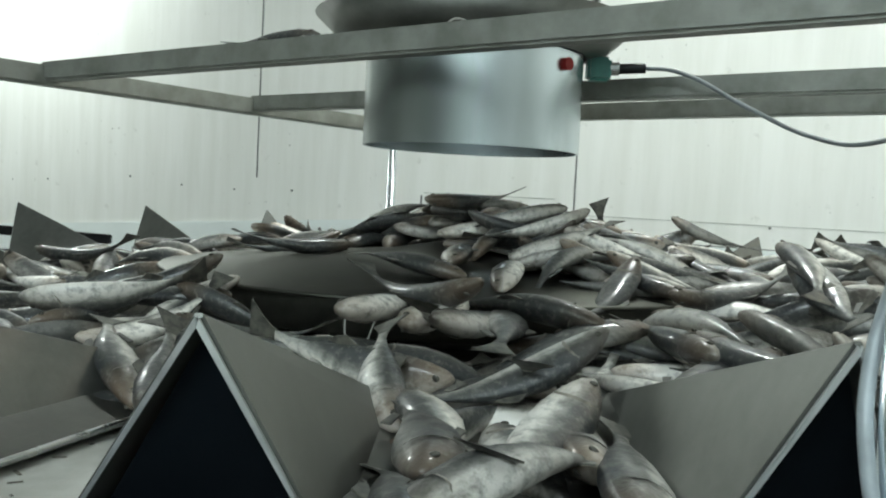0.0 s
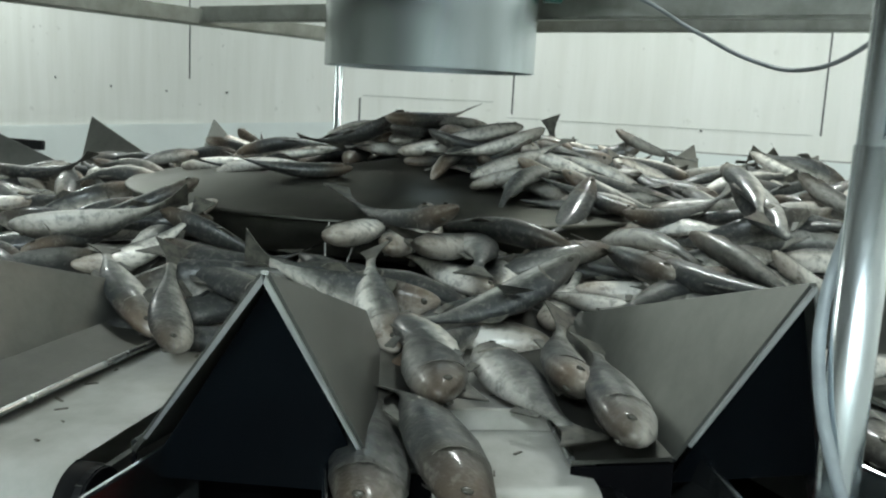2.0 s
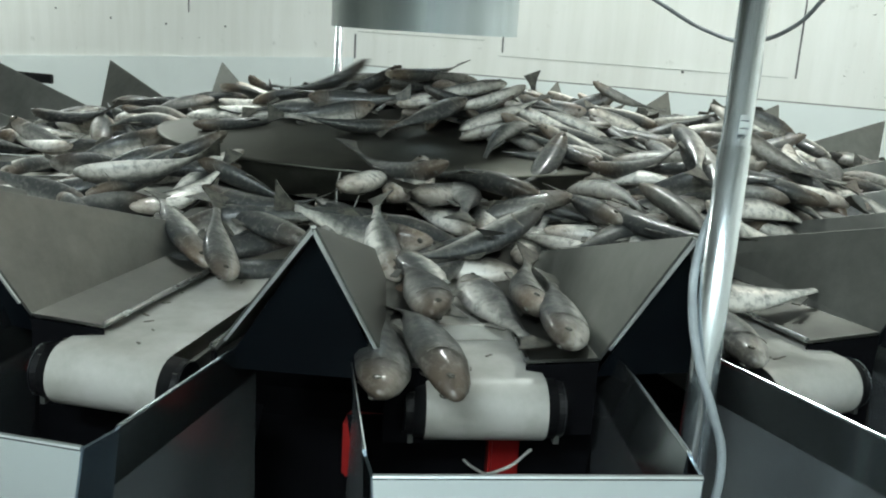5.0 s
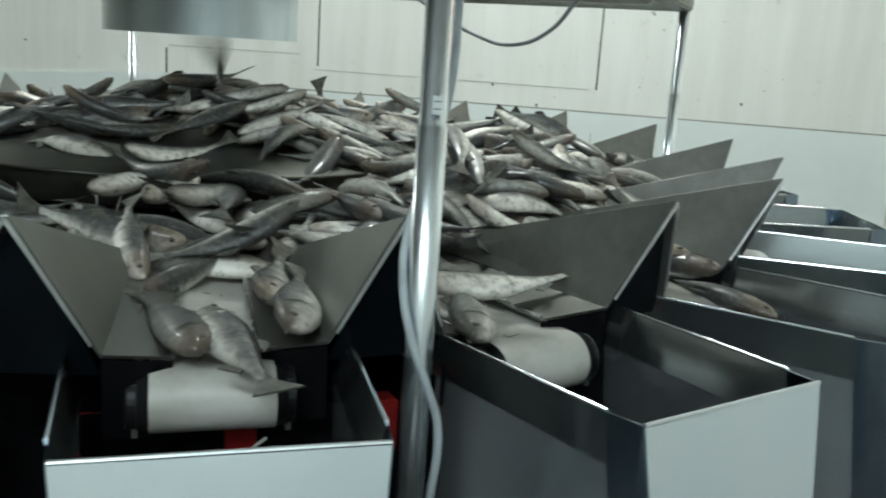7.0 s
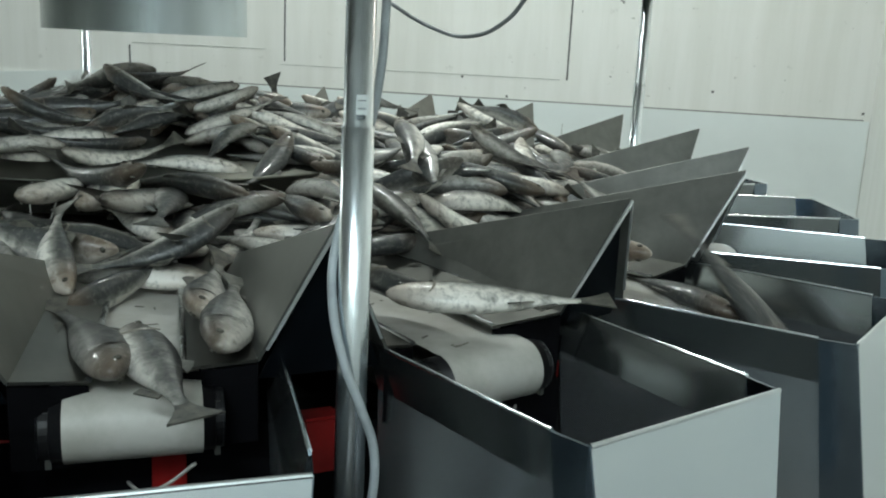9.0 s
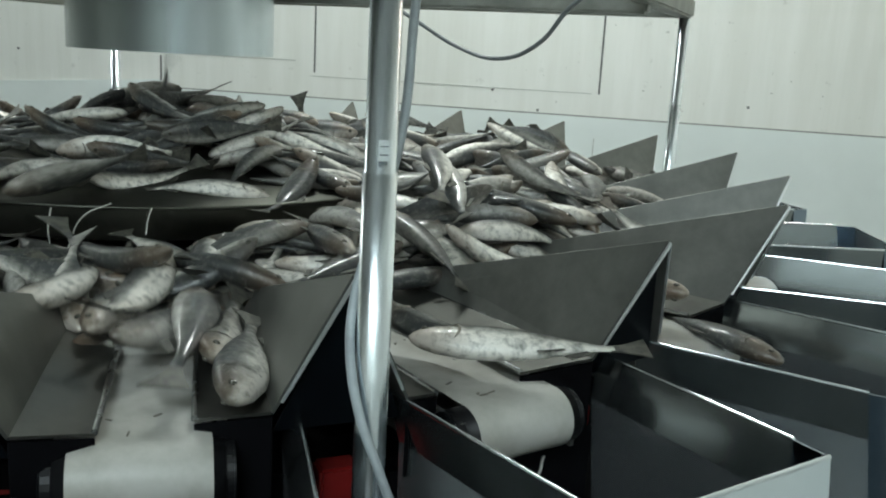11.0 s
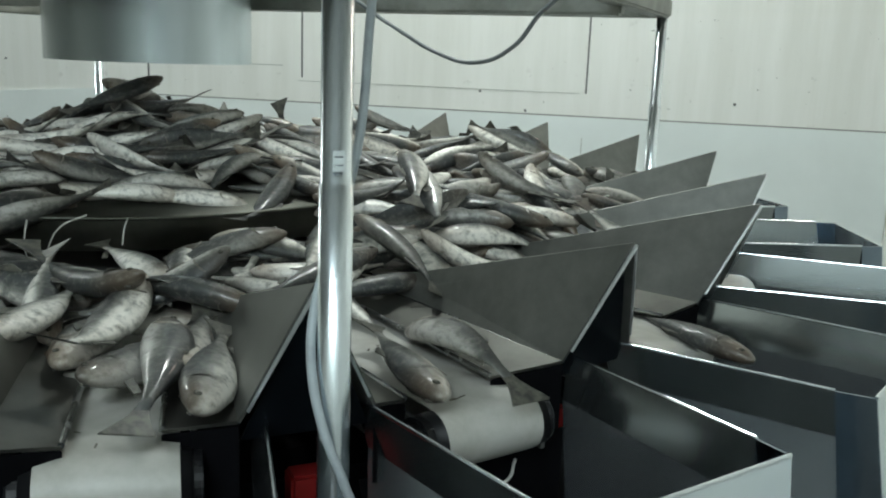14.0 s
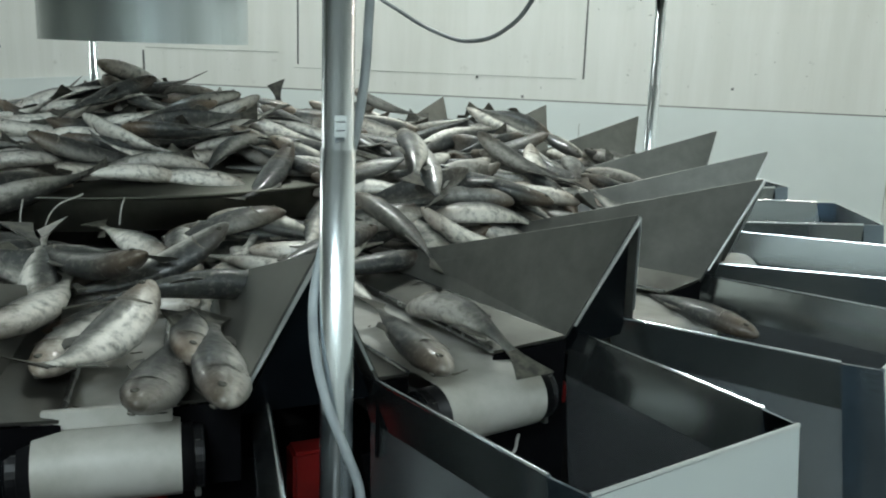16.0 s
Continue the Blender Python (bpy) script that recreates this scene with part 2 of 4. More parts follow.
UC, NC = (U0 + U1) / 2, (N0 + WALL_D) / 2
slab("floor", UC, NC, -0.05, (U1 - U0, WALL_D - N0, 0.1), FLOOR, "wet grey concrete floor of the fish hall", "floor")
slab("ceiling", UC, NC, CEIL + 0.06, (U1 - U0 + 0.3, WALL_D - N0 + 0.3, 0.12), CEILING, "white insulated panel ceiling of the hall", "ceiling")
slab("wall_north", UC, WALL_D + 0.06, CEIL / 2, (U1 - U0 + 0.24, 0.12, CEIL), WALL, "off-white painted panel wall with stains and joints", "wall")
slab("wall_south", UC, N0 - 0.06, CEIL / 2, (U1 - U0 + 0.24, 0.12, CEIL), WALL, "off-white painted panel wall behind the machine", "wall")
slab("wall_west", U0 - 0.06, NC, CEIL / 2, (0.12, WALL_D - N0, CEIL), WALL, "off-white painted side wall of the hall", "wall")
slab("wall_east", U1 + 0.06, NC, CEIL / 2, (0.12, WALL_D - N0, CEIL), WALL, "off-white painted side wall of the hall", "wall")


def wall_strip(name, u, z, w, h, mat, label, depth=0.004):
    ob = slab(name, u, WALL_D - depth / 2 + 0.0005, z, (w, depth, h), mat, label, "trim")
    return ob


SEAM_Z, PANEL_Z = 1.207, 1.312
for u, z in ((-2.815, 1.427), (-0.828, 1.33), (0.583, PANEL_Z)):
    wall_strip("wall_joint", u, (z + CEIL) / 2, 0.008, CEIL - z, SEAM, "dark vertical joint between wall panels", 0.003)
wall_strip("wall_joint", 0.10, SEAM_Z, 3.6, 0.006, SEAM_SOFT, "dark horizontal joint low on the wall", 0.003)
wall_strip("wall_joint", -0.15, PANEL_Z, 1.4, 0.003, SEAM_FAINT, "thin horizontal joint under the upper panels", 0.0025)
wall_strip("wall_joint", -1.685, 1.305, 0.010, 0.13, SEAM, "short dark vertical joint in the wall", 0.003)
wall_strip("wall_joint", -1.30, 1.384, 0.74, 0.004, SEAM_FAINT, "thin horizontal joint over a wall patch", 0.0025)
for u in (-2.09, 0.578):
    wall_strip("wall_joint", u, SEAM_Z / 2 - 0.05, 0.004, SEAM_Z - 0.1, SEAM_FAINT, "thin vertical joint in the lower wall", 0.0080 if u > -1.7 else 0.012)
# brighter, cooler light low on the wall, painted as pale cladding
sheet = slab("wall_cladding", 0, WALL_D, 0, (0.01, 0.01, 0.01), WHITE, "smooth bluish-white cladding sheet low on the wall, brighter light painted in", "cladding")
sheet.data = link_mesh("wall_cladding", plate_bm([(-7.0, -0.006, 0.05), (-1.72, -0.006, 0.05), (-1.69, -0.006, 1.245), (-7.0, -0.006, 0.90)], 0.008), WHITE)
lower = slab("wall_cladding", 0, WALL_D, 0, (0.01, 0.01, 0.01), WHITE, "smooth bluish-white cladding sheet under the wall panels, cool light painted in", "cladding")
lower.data = link_mesh("wall_cladding", plate_bm([(-1.682, -0.0035, 0.05), (1.925, -0.0035, 0.05), (1.925, -0.0035, SEAM_Z - 0.004), (-1.682, -0.0035, SEAM_Z - 0.004)], 0.004), WHITE)
for i, (u, z) in enumerate(((-4.668, 1.354), (-3.867, 1.40), (-3.413, 1.362), (-2.984, 1.351), (-2.55, 1.36), (0.082, 1.303), (0.304, 1.221), (1.246, 1.296), (1.894, 1.236))):
    screw = slab("wall_screw", u, WALL_D - 0.002, z, (0.011, 0.006, 0.011), SEAM, "small dark screw head in the wall", "screw")

# ceiling lamps
def ceiling_lamp(u, n, power, colour, length=1.5):
    m = Matrix.Translation(room(u, n, CEIL - 0.06)) @ Matrix.Rotation(radians(W_YAW), 4, "Z")
    ob = thing("ceiling_lamp", "white fluorescent batten lamp on the ceiling", "lamp", "hall lamps")
    ob.matrix_world = m
    part("housing", box_bm((length, 0.16, 0.07), pose(0, 0, 0.02), 0.008), CEILING, ob)
    lamp = bpy.data.lights.new("tube_light", "AREA")
    lamp.shape, lamp.size, lamp.size_y, lamp.energy, lamp.color = "RECTANGLE", length, 0.14, power, colour
    l = new("tube_light", lamp)
    l.matrix_world = m @ pose(0, 0, -0.03)


COOL, BLUE, WARM = (0.91, 1.0, 0.96), (0.80, 0.95, 1.0), (1.0, 0.87, 0.74)
ceiling_lamp(-0.2, 0.95, 90, COOL, 1.3)
ceiling_lamp(-4.9, 2.0, 84, COOL)
ceiling_lamp(2.0, 2.25, 18, WARM, 0.9)
ceiling_lamp(0.9, -3.8, 104, BLUE, 1.6)

# ---- the weigher ----
HEADS, PH = 20, radians(-90.32)
STEP = 2 * math.pi / HEADS
TIP_R, TIP_Z = 1.15, 1.30
BELT_Z, BELT_R0, BELT_R1, BELT_W = 1.15, 0.50, 1.108, 0.112
CONE_R, CONE_Z, CONE_TOP = 0.496, 1.234, 1.290
RIDGE_R, RIDGE_Z = 0.80, 1.188


HEAD_OUT = {-2: -0.03, -1: -0.028, 0: -0.021, 1: 0.009}
HEAD_TURN = {-2: 1.6, -1: 1.4, 0: 1.45, 1: 1.3, 2: 0.6, 3: 0.2}


def head_pose(k):
    """Head k's own axes: x along the chute outwards, z up."""
    return Matrix.Rotation(PH + k * STEP, 4, "Z")


def make_cone():
    ob = thing("dispersion_cone", "shallow wet steel cone that spreads the fish", "machine part")
    part("plate", lathe_bm([(0.0001, CONE_TOP), (0.12, CONE_TOP - 0.022), (CONE_R - 0.004, CONE_Z + 0.001), (CONE_R, CONE_Z - 0.002), (CONE_R - 0.003, CONE_Z - 0.005), (0.1, CONE_TOP - 0.03)], 96), STEEL_CONE, ob, smooth=True)
    part("skirt", lathe_bm([(CONE_R - 0.012, CONE_Z - 0.004), (CONE_R - 0.014, CONE_Z - 0.05), (CONE_R - 0.03, CONE_Z - 0.055), (CONE_R - 0.03, CONE_Z - 0.01)], 96), STEEL_CONE, ob, smooth=True)
    part("shaft", tube_bm((0, 0, 0.9), (0, 0, CONE_TOP - 0.04), 0.09), STEEL_DULL, ob)
    return ob


make_cone()


def make_base():
    ob = thing("weigher_base", "steel drum body under the feeders, shade painted near black", "machine")
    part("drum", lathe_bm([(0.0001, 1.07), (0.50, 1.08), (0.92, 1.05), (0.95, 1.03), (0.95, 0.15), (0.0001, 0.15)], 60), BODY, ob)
    part("deck", lathe_bm([(0.30, 1.146), (0.60, 1.146), (0.60, 1.136), (0.30, 1.136)], 60), STEEL_DULL, ob)
    for i in range(6):
        a = i * math.pi / 3
        part("leg", box_bm((0.1, 0.1, 0.2), pose(0.8 * math.cos(a), 0.8 * math.sin(a), 0.095), 0.006), STEEL_DULL, ob)
    return ob


make_base()


def make_divider(half=0.064, base=0.0, reach=1.098):
    """Folded sheet roof between two chutes; its ridge rises outwards. Local x is its own axis."""
    ob = thing("chute_divider", "folded stainless divider between two fish chutes", "divider", "chute dividers")
    tips = []
    for s in (1, -1):
        fold_o = Vector((reach, base + s * half, 1.172))
        fold_i = Vector((RIDGE_R, s * 0.015, 1.172))
        tip = Vector((TIP_R, s * 0.001, TIP_Z))
        low = Vector((RIDGE_R, s * 0.001, RIDGE_Z + 0.008))
        tips.append((tip, fold_o))
        part("side_sheet", plate_bm([tip, fold_o, fold_i, low], 0.003), STEEL_DULL, ob)
        part("ridge_edge", tube_bm(tip, low, 0.0014, 8), STEEL_DULL, ob)
        out = (tip - fold_o).cross(Vector((0, s, 0))).normalized() * 0.002
        if out.x < 0:
            out = -out
        # pale strip: the lamp's highlight on the cut edge, put into colour
        part("front_edge", plate_bm([tip + out, fold_o.lerp(tip, 0.10) + out, fold_o.lerp(tip, 0.10) + out + Vector((0, -s * 0.0022, -0.001)), tip + out + Vector((0, -s * 0.0011, -0.0045))], 0.002), STEEL_EDGE, ob, "cut edge with a painted highlight")
        # the flange lies from the fold to a bead beside the belt
        ca, sa = math.cos(s * STEP / 2), math.sin(s * STEP / 2)
        def chute(x, y):
            return Vector((x * ca - y * sa, x * sa + y * ca, 0))
        side = -s * (BELT_W / 2 + 0.002)
        f1 = chute(1.070, side) + Vector((0, 0, 1.158))
        f0 = chute(0.62, side) + Vector((0, 0, 1.158))
        mid = Vector((0.62, s * 0.001, 1.168))
        part("flange", plate_bm([fold_o, f1, f0, mid, fold_i], 0.003), STEEL_WET, ob, "wet grey sheet beside the belt")
        part("fold_line", tube_bm(fold_o, fold_i, 0.0016, 8), STEEL, ob, "paler steel line along the fold")
        part("bead", tube_bm(f1 + Vector((0, 0, 0.002)), f0 + Vector((0, 0, 0.002)), 0.003, 10), STEEL, ob, "rounded sheet edge beside the belt")
        lip = Vector((0, 0, -0.075))
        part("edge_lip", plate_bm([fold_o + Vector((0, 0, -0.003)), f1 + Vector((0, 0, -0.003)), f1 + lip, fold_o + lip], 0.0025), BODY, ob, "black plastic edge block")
    (tip, a), (_, b) = tips
    # added plate: stands in for the shaded hollow under the folded sheets
    part("end_plate", plate_bm([tip + Vector((-0.012, 0, -0.006)), a + Vector((-0.010, -0.003, -0.02)), b + Vector((-0.010, 0.003, -0.02))], 0.002), SHADE_NAVY, ob, "dark plate standing in for the shade inside the fold")
    part("bearing_block", box_bm((0.03, 0.04, 0.06), pose(1.02, 0.03, 1.05), 0.003), RED, ob, "red plastic bearing block")
    return ob


TIP_SHIFT = {-1: (0.05, -0.032), 0: (0.011, -0.013), 1: (0, -0.003), 2: (-0.003, 0.005), 3: (-0.011, 0.003), 4: (-0.009, 0.002), 5: (-0.004, -0.002), 6: (0.004, 0.001), 7: (0.003, 0.004), 11: (-0.008, 0), 12: (0.003, 0.004), 13: (0.011, 0.005), -2: (0.05, -0.02)}
divider = make_divider()
BENT = {-2: (0.074, -0.016, 1.105), -1: (0.076, -0.018, 1.105), 0: (0.060, 0.008, 1.100), 1: (0.056, 0.012, 1.104)}
for k in range(1, HEADS + 1):
    n = k if k < 18 else k - HEADS
    m = Matrix.Translation((*TIP_SHIFT.get(n, (0, 0)), 0)) @ head_pose(n + 0.5)
    if n in BENT:
        make_divider(*BENT[n]).matrix_basis = m
    elif n == 2:
        divider.matrix_basis = m
    else:
        copy_thing(divider, m)


def make_feeder():
    ob = thing("belt_feeder", "narrow white feed belt over a driven roller", "conveyor", "belt feeders")
    r, w = 0.030, BELT_W / 2
    loop = []
    for i in range(13):
        a = math.pi / 2 - i * math.pi / 12
        loop.append((BELT_R1 - 0.004 + r * math.cos(a), BELT_Z - r + r * math.sin(a)))
    for i in range(13):
        a = -math.pi / 2 - i * math.pi / 12
        loop.append((BELT_R0 + r * math.cos(a), BELT_Z - r + r * math.sin(a)))
    bm = bmesh.new()
    rows = [[bm.verts.new((x, y, z)) for x, z in loop] for y in (-w, -w + 0.0015, w - 0.0015, w)]
    for a, b in zip(rows, rows[1:]):
        for i in range(len(loop)):
            j = (i + 1) % len(loop)
            bm.faces.new((a[i], a[j], b[j], b[i]))
    part("belt", bm, BELT, ob, "white plastic belt with scratches", smooth=True)
    roller = part("drive_roller", tube_bm((BELT_R1 - 0.004, -w - 0.010, BELT_Z - r), (BELT_R1 - 0.004, w + 0.010, BELT_Z - r), r - 0.002, 28), BLACK, ob, smooth=True)
    for s in (1, -1):
        part("roller_cap", tube_bm((BELT_R1 - 0.004, s * (w + 0.0105), BELT_Z - r), (BELT_R1 - 0.004, s * (w + 0.018), BELT_Z - r), r - 0.004, 28), BLACK, roller, "black roller end cap")
        part("cap_ring", lathe_bm([(r - 0.006, 0), (r - 0.003, 0.0015), (r - 0.006, 0.003), (r - 0.009, 0.0015), (r - 0.006, 0)], 24), STEEL_BRIGHT, roller, "shiny steel ring").matrix_basis = pose(BELT_R1 - 0.004, s * (w + 0.018), BELT_Z - r, 90, 0, 0)
        part("side_frame", box_bm((0.60, 0.005, 0.05), pose(0.82, s * (w + 0.012), BELT_Z - 0.034)), STEEL_DULL, ob)
    cable_ob("wire", [(1.02, -0.03, BELT_Z - 0.09), (1.08, 0.0, BELT_Z - 0.105), (1.12, 0.02, BELT_Z - 0.085), (1.10, 0.05, BELT_Z - 0.075)], 0.0016, BELT, ob)
    part("bearing_block", box_bm((0.024, 0.03, 0.05), pose(1.07, 0.028, BELT_Z - 0.095), 0.003), RED, ob, "red plastic bearing block")
    return ob


def make_hopper():
    ob = thing("weigh_hopper", "open stainless weigh hopper below a feed belt", "hopper", "weigh hoppers")
    z, zb = 1.174, 0.93
    F, K, I = 1.358, 1.322, 1.075
    fl, kl, il = 0.1125, 0.117, 0.128
    fb = [Vector((1.395, -0.094, zb)), Vector((1.395, 0.094, zb))]
    # the room's reflection is painted: bright front, dark corners and upper sides
    part("front_plate", plate_bm([(F, -fl, z), (F, fl, z), fb[1], fb[0]], 0.0025), STEEL_FRONT, ob, "polished front plate, cool reflected light painted in")
    part("front_lip", tube_bm((F, -fl, z), (F, fl, z), 0.0022, 8), STEEL_BRIGHT, ob)
    for s in (1, -1):
        pts = [(F, s * fl, z), (K, s * kl, z - 0.001), (K + 0.03, s * 0.106, zb), (1.395, s * 0.094, zb)]
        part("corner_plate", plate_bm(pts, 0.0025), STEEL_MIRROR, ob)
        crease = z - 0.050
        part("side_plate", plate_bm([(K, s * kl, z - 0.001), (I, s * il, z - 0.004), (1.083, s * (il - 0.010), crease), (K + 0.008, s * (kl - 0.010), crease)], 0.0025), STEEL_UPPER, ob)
        part("lower_side_plate", plate_bm([(K + 0.008, s * (kl - 0.010), crease), (1.083, s * (il - 0.010), crease), (1.10, s * 0.125, zb), (K + 0.03, s * 0.106, zb)], 0.0025), STEEL_SIDE, ob, "lower side plate, painted paler for reflected light")
        part("side_lip", tube_bm((K, s * kl, z), (I, s * il, z - 0.003), 0.0018, 8), STEEL_BRIGHT, ob)
    # back and gate painted near black for the shade inside the hopper
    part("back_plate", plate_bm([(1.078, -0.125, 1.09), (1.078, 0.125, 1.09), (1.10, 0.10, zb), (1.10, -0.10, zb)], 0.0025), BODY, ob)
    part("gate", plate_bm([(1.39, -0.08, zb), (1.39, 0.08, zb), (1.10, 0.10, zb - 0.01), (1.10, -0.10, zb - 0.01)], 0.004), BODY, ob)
    return ob


feeder = make_feeder()
for first in (feeder, make_hopper()):
    for k in range(HEADS):
        n = k if k < 18 else k - HEADS
        m = Matrix.Rotation(radians(HEAD_TURN.get(n, 0.0)), 4, "Z") @ head_pose(k)
        if first is not feeder:
            m = m @ pose(HEAD_OUT.get(n, 0.0), 0, 0)
        if k == 0:
            first.matrix_basis = m
        else:
            copy_thing(first, m)

# flights on the belt of the first chute, which ride with it
cleat = part("belt_flight", box_bm((0.007, 0.100, 0.016), pose(0, 0, 0.008), 0.001), BELT, feeder.children[0], "white flight across the belt")
cleat_next = part("belt_flight", box_bm((0.007, 0.100, 0.016), pose(0, 0, 0.008), 0.001), BELT, feeder.children[0], "white flight across the belt")


def make_scraps():
    r = random.Random(5)
    bm = bmesh.new()
    for k, count in ((0, 14), (-1, 16), (1, 7), (2, 4)):
        for n in range(count):
            size = (r.uniform(0.003, 0.012), r.uniform(0.001, 0.0026), 0.0006)
            m = head_pose(k) @ pose(r.uniform(0.85, 1.10), r.uniform(-0.043, 0.043), BELT_Z + 0.0006, 0, 0, r.uniform(0, 180))
            box_bm(size, m, 0, bm)
    for x, y in ((-0.212, -0.252), (-0.222, -0.243), (-0.115, -0.327), (-0.084, -0.350), (-0.063, -0.367), (-0.035, -0.389), (-0.125, -0.318)):
        got = bmesh.ops.create_icosphere(bm, subdivisions=1, radius=1.0, matrix=pose(x, y, 1.586, 0, 0, r.uniform(0, 180)) @ Matrix.Diagonal((r.uniform(0.005, 0.010), 0.004, 0.003, 1)))
        for v in got["verts"]:
            v.co += Vector((r.uniform(-1, 1), r.uniform(-1, 1), r.uniform(-0.5, 1))) * 0.0014
    ob = new("fish_scraps", link_mesh("fish_scraps", bm, SCRAP))
    return tagged(ob, "slivers of fish skin on the belts and bars", "scraps", kind="stuff")


make_scraps()

# ---- the frame and the feed ring ----
CORNERS = [Vector((0.193, -1.186, 0)), Vector((1.058, -0.035, 0)), Vector((-0.17, 1.03, 0)), Vector((-1.10, -0.28, 0))]
BEAM_Z = 1.585


def make_frame():
    ob = thing("support_frame", "square stainless tube frame over the weigher", "frame")
    for i, c in enumerate(CORNERS):
        part("post", tube_bm(c, c + Vector((0, 0, BEAM_Z)), 0.0115, 24), STEEL_BRIGHT, ob, "polished round steel post", smooth=True)
        part("sleeve", tube_bm(c + Vector((0, 0, 1.0)), c + Vector((0, 0, 1.385)), 0.0127, 24), STEEL_BRIGHT, ob, smooth=True)
        d = CORNERS[(i + 1) % 4]
        z = Vector((0, 0, BEAM_Z if i < 2 else 1.555))
        part("top_beam", bar_bm(c + z, d + z, 0.038, 0.038), STEEL_FRAME, ob)
        part("foot", box_bm((0.09, 0.09, 0.008), pose(c.x, c.y, 0.003)), STEEL, ob)
    c = CORNERS[0]
    tag = part("label_plate", box_bm((0.009, 0.0012, 0.015), pose(c.x, c.y - 0.0122, 1.402), 0.0), STEEL_BRIGHT, ob, "small steel label with grey print bars")
    for i in range(2):
        part("print_bar", box_bm((0.006, 0.0006, 0.001), pose(c.x, c.y - 0.0129, 1.405 - 0.006 * i)), CABLE, tag)
    left_a, left_b = CORNERS[3], CORNERS[2]
    right_a, right_b = CORNERS[0], CORNERS[1]
    for f, g in ((0.335, 0.335), (0.665, 0.70)):
        a, b = left_a.lerp(left_b, f), right_a.lerp(right_b, g)
        part("cross_bar", bar_bm(a + Vector((0, 0, 1.562)), b + Vector((0, 0, 1.568)), 0.034, 0.036), STEEL_FRAME, ob)
    return ob


make_frame()


RING_X, RING_Y = 0.020, -0.054


def make_ring():
    ob = thing("feed_ring", "round steel feed ring hanging over the cone", "chute")
    r = 0.181
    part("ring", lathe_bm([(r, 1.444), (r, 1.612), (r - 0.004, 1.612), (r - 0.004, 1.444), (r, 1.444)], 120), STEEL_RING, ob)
    part("bowl", lathe_bm([(r - 0.004, 1.610), (0.215, 1.618), (0.262, 1.655), (0.268, 1.655), (0.22, 1.612), (r + 0.004, 1.602)], 80), STEEL_DULL, ob, "flared steel bowl on the ring", smooth=True)
    part("supply_tube", lathe_bm([(0.235, 1.75), (0.235, 2.75), (0.230, 2.75), (0.230, 1.75), (0.235, 1.75)], 48), STEEL_DULL, ob)
    for i in range(3):
        a = 0.5 + i * 2.094
        part("stay", bar_bm((0.25 * math.cos(a), 0.25 * math.sin(a), 1.65), (0.237 * math.cos(a), 0.237 * math.sin(a), 1.95), 0.02, 0.006, 0.001), STEEL, ob)
    return ob


make_ring().location = (RING_X, RING_Y, 0)


def make_rail():
    ob = thing("guard_rail", "dark metal guard rail behind the weigher", "rail")
    a, b = Vector((-1.50, 2.49, 1.10)), Vector((-2.75, 2.62, 1.135))
    part("bar", bar_bm(a, b, 0.03, 0.042), BLACK, ob)
    for p in (a.lerp(b, 0.12), a.lerp(b, 0.88)):
        part("upright", tube_bm((p.x, p.y, -0.001), (p.x, p.y, p.z - 0.015), 0.016), BLACK, ob)
    return ob


make_rail()

# ---- sensor, cables, strands ----
def make_sensor():
    ob = thing("level_sensor", "green sensor with plug and grey cable on the ring", "sensor")
    part("housing", box_bm((0.040, 0.032, 0.040), pose(0.212, -0.016, 1.588), 0.005), GREEN, ob, "green plastic housing")
    part("lens_cap", tube_bm((0.232, -0.018, 1.590), (0.246, -0.020, 1.590), 0.011, 16), STEEL, ob)
    part("plug", tube_bm((0.246, -0.020, 1.590), (0.288, -0.030, 1.592), 0.0085, 16), BLACK, ob, "black cable plug")
    part("knob", tube_bm((0.143, -0.122, 1.578), (0.149, -0.128, 1.578), 0.010, 20), RED, ob, "red push button")
    cable_ob("cable", [(0.288, -0.030, 1.592), (0.33, -0.05, 1.587), (0.425, -0.14, 1.523), (0.49, -0.22, 1.478), (0.535, -0.30, 1.464), (0.572, -0.39, 1.493), (0.596, -0.45, 1.548), (0.625, -0.51, 1.580), (0.652, -0.545, 1.585)], 0.0036, CABLE, ob)
    return ob


make_sensor().location = (RING_X - 0.006, RING_Y + 0.003, 0)
loose = cable_ob("post_cable", [(0.2390, -1.1000, 1.60), (0.2270, -1.1250, 1.50), (0.2140, -1.1560, 1.41), (0.1960, -1.1620, 1.34), (0.1800, -1.1730, 1.29), (0.1755, -1.1870, 1.25), (0.1820, -1.2020, 1.205), (0.1960, -1.2100, 1.165), (0.2070, -1.2130, 1.13), (0.2060, -1.2060, 1.05), (0.2200, -1.1700, 0.95)], 0.0038, CABLE_PALE)
tagged(loose, "loose grey cable hanging along a steel post", "cable")
for pts in (((-0.127, -0.52, 1.237), (-0.131, -0.524, 1.21), (-0.13, -0.516, 1.18)), ((-0.049, -0.535, 1.246), (-0.085, -0.54, 1.228), (-0.105, -0.537, 1.185)), ((0.004, -0.540, 1.241), (0.0, -0.545, 1.23), (-0.004, -0.545, 1.205))):
    tagged(cable_ob("plastic_strand", pts, 0.0012, BELT), "thin white plastic strand at the cone rim", "strand", "plastic strands")

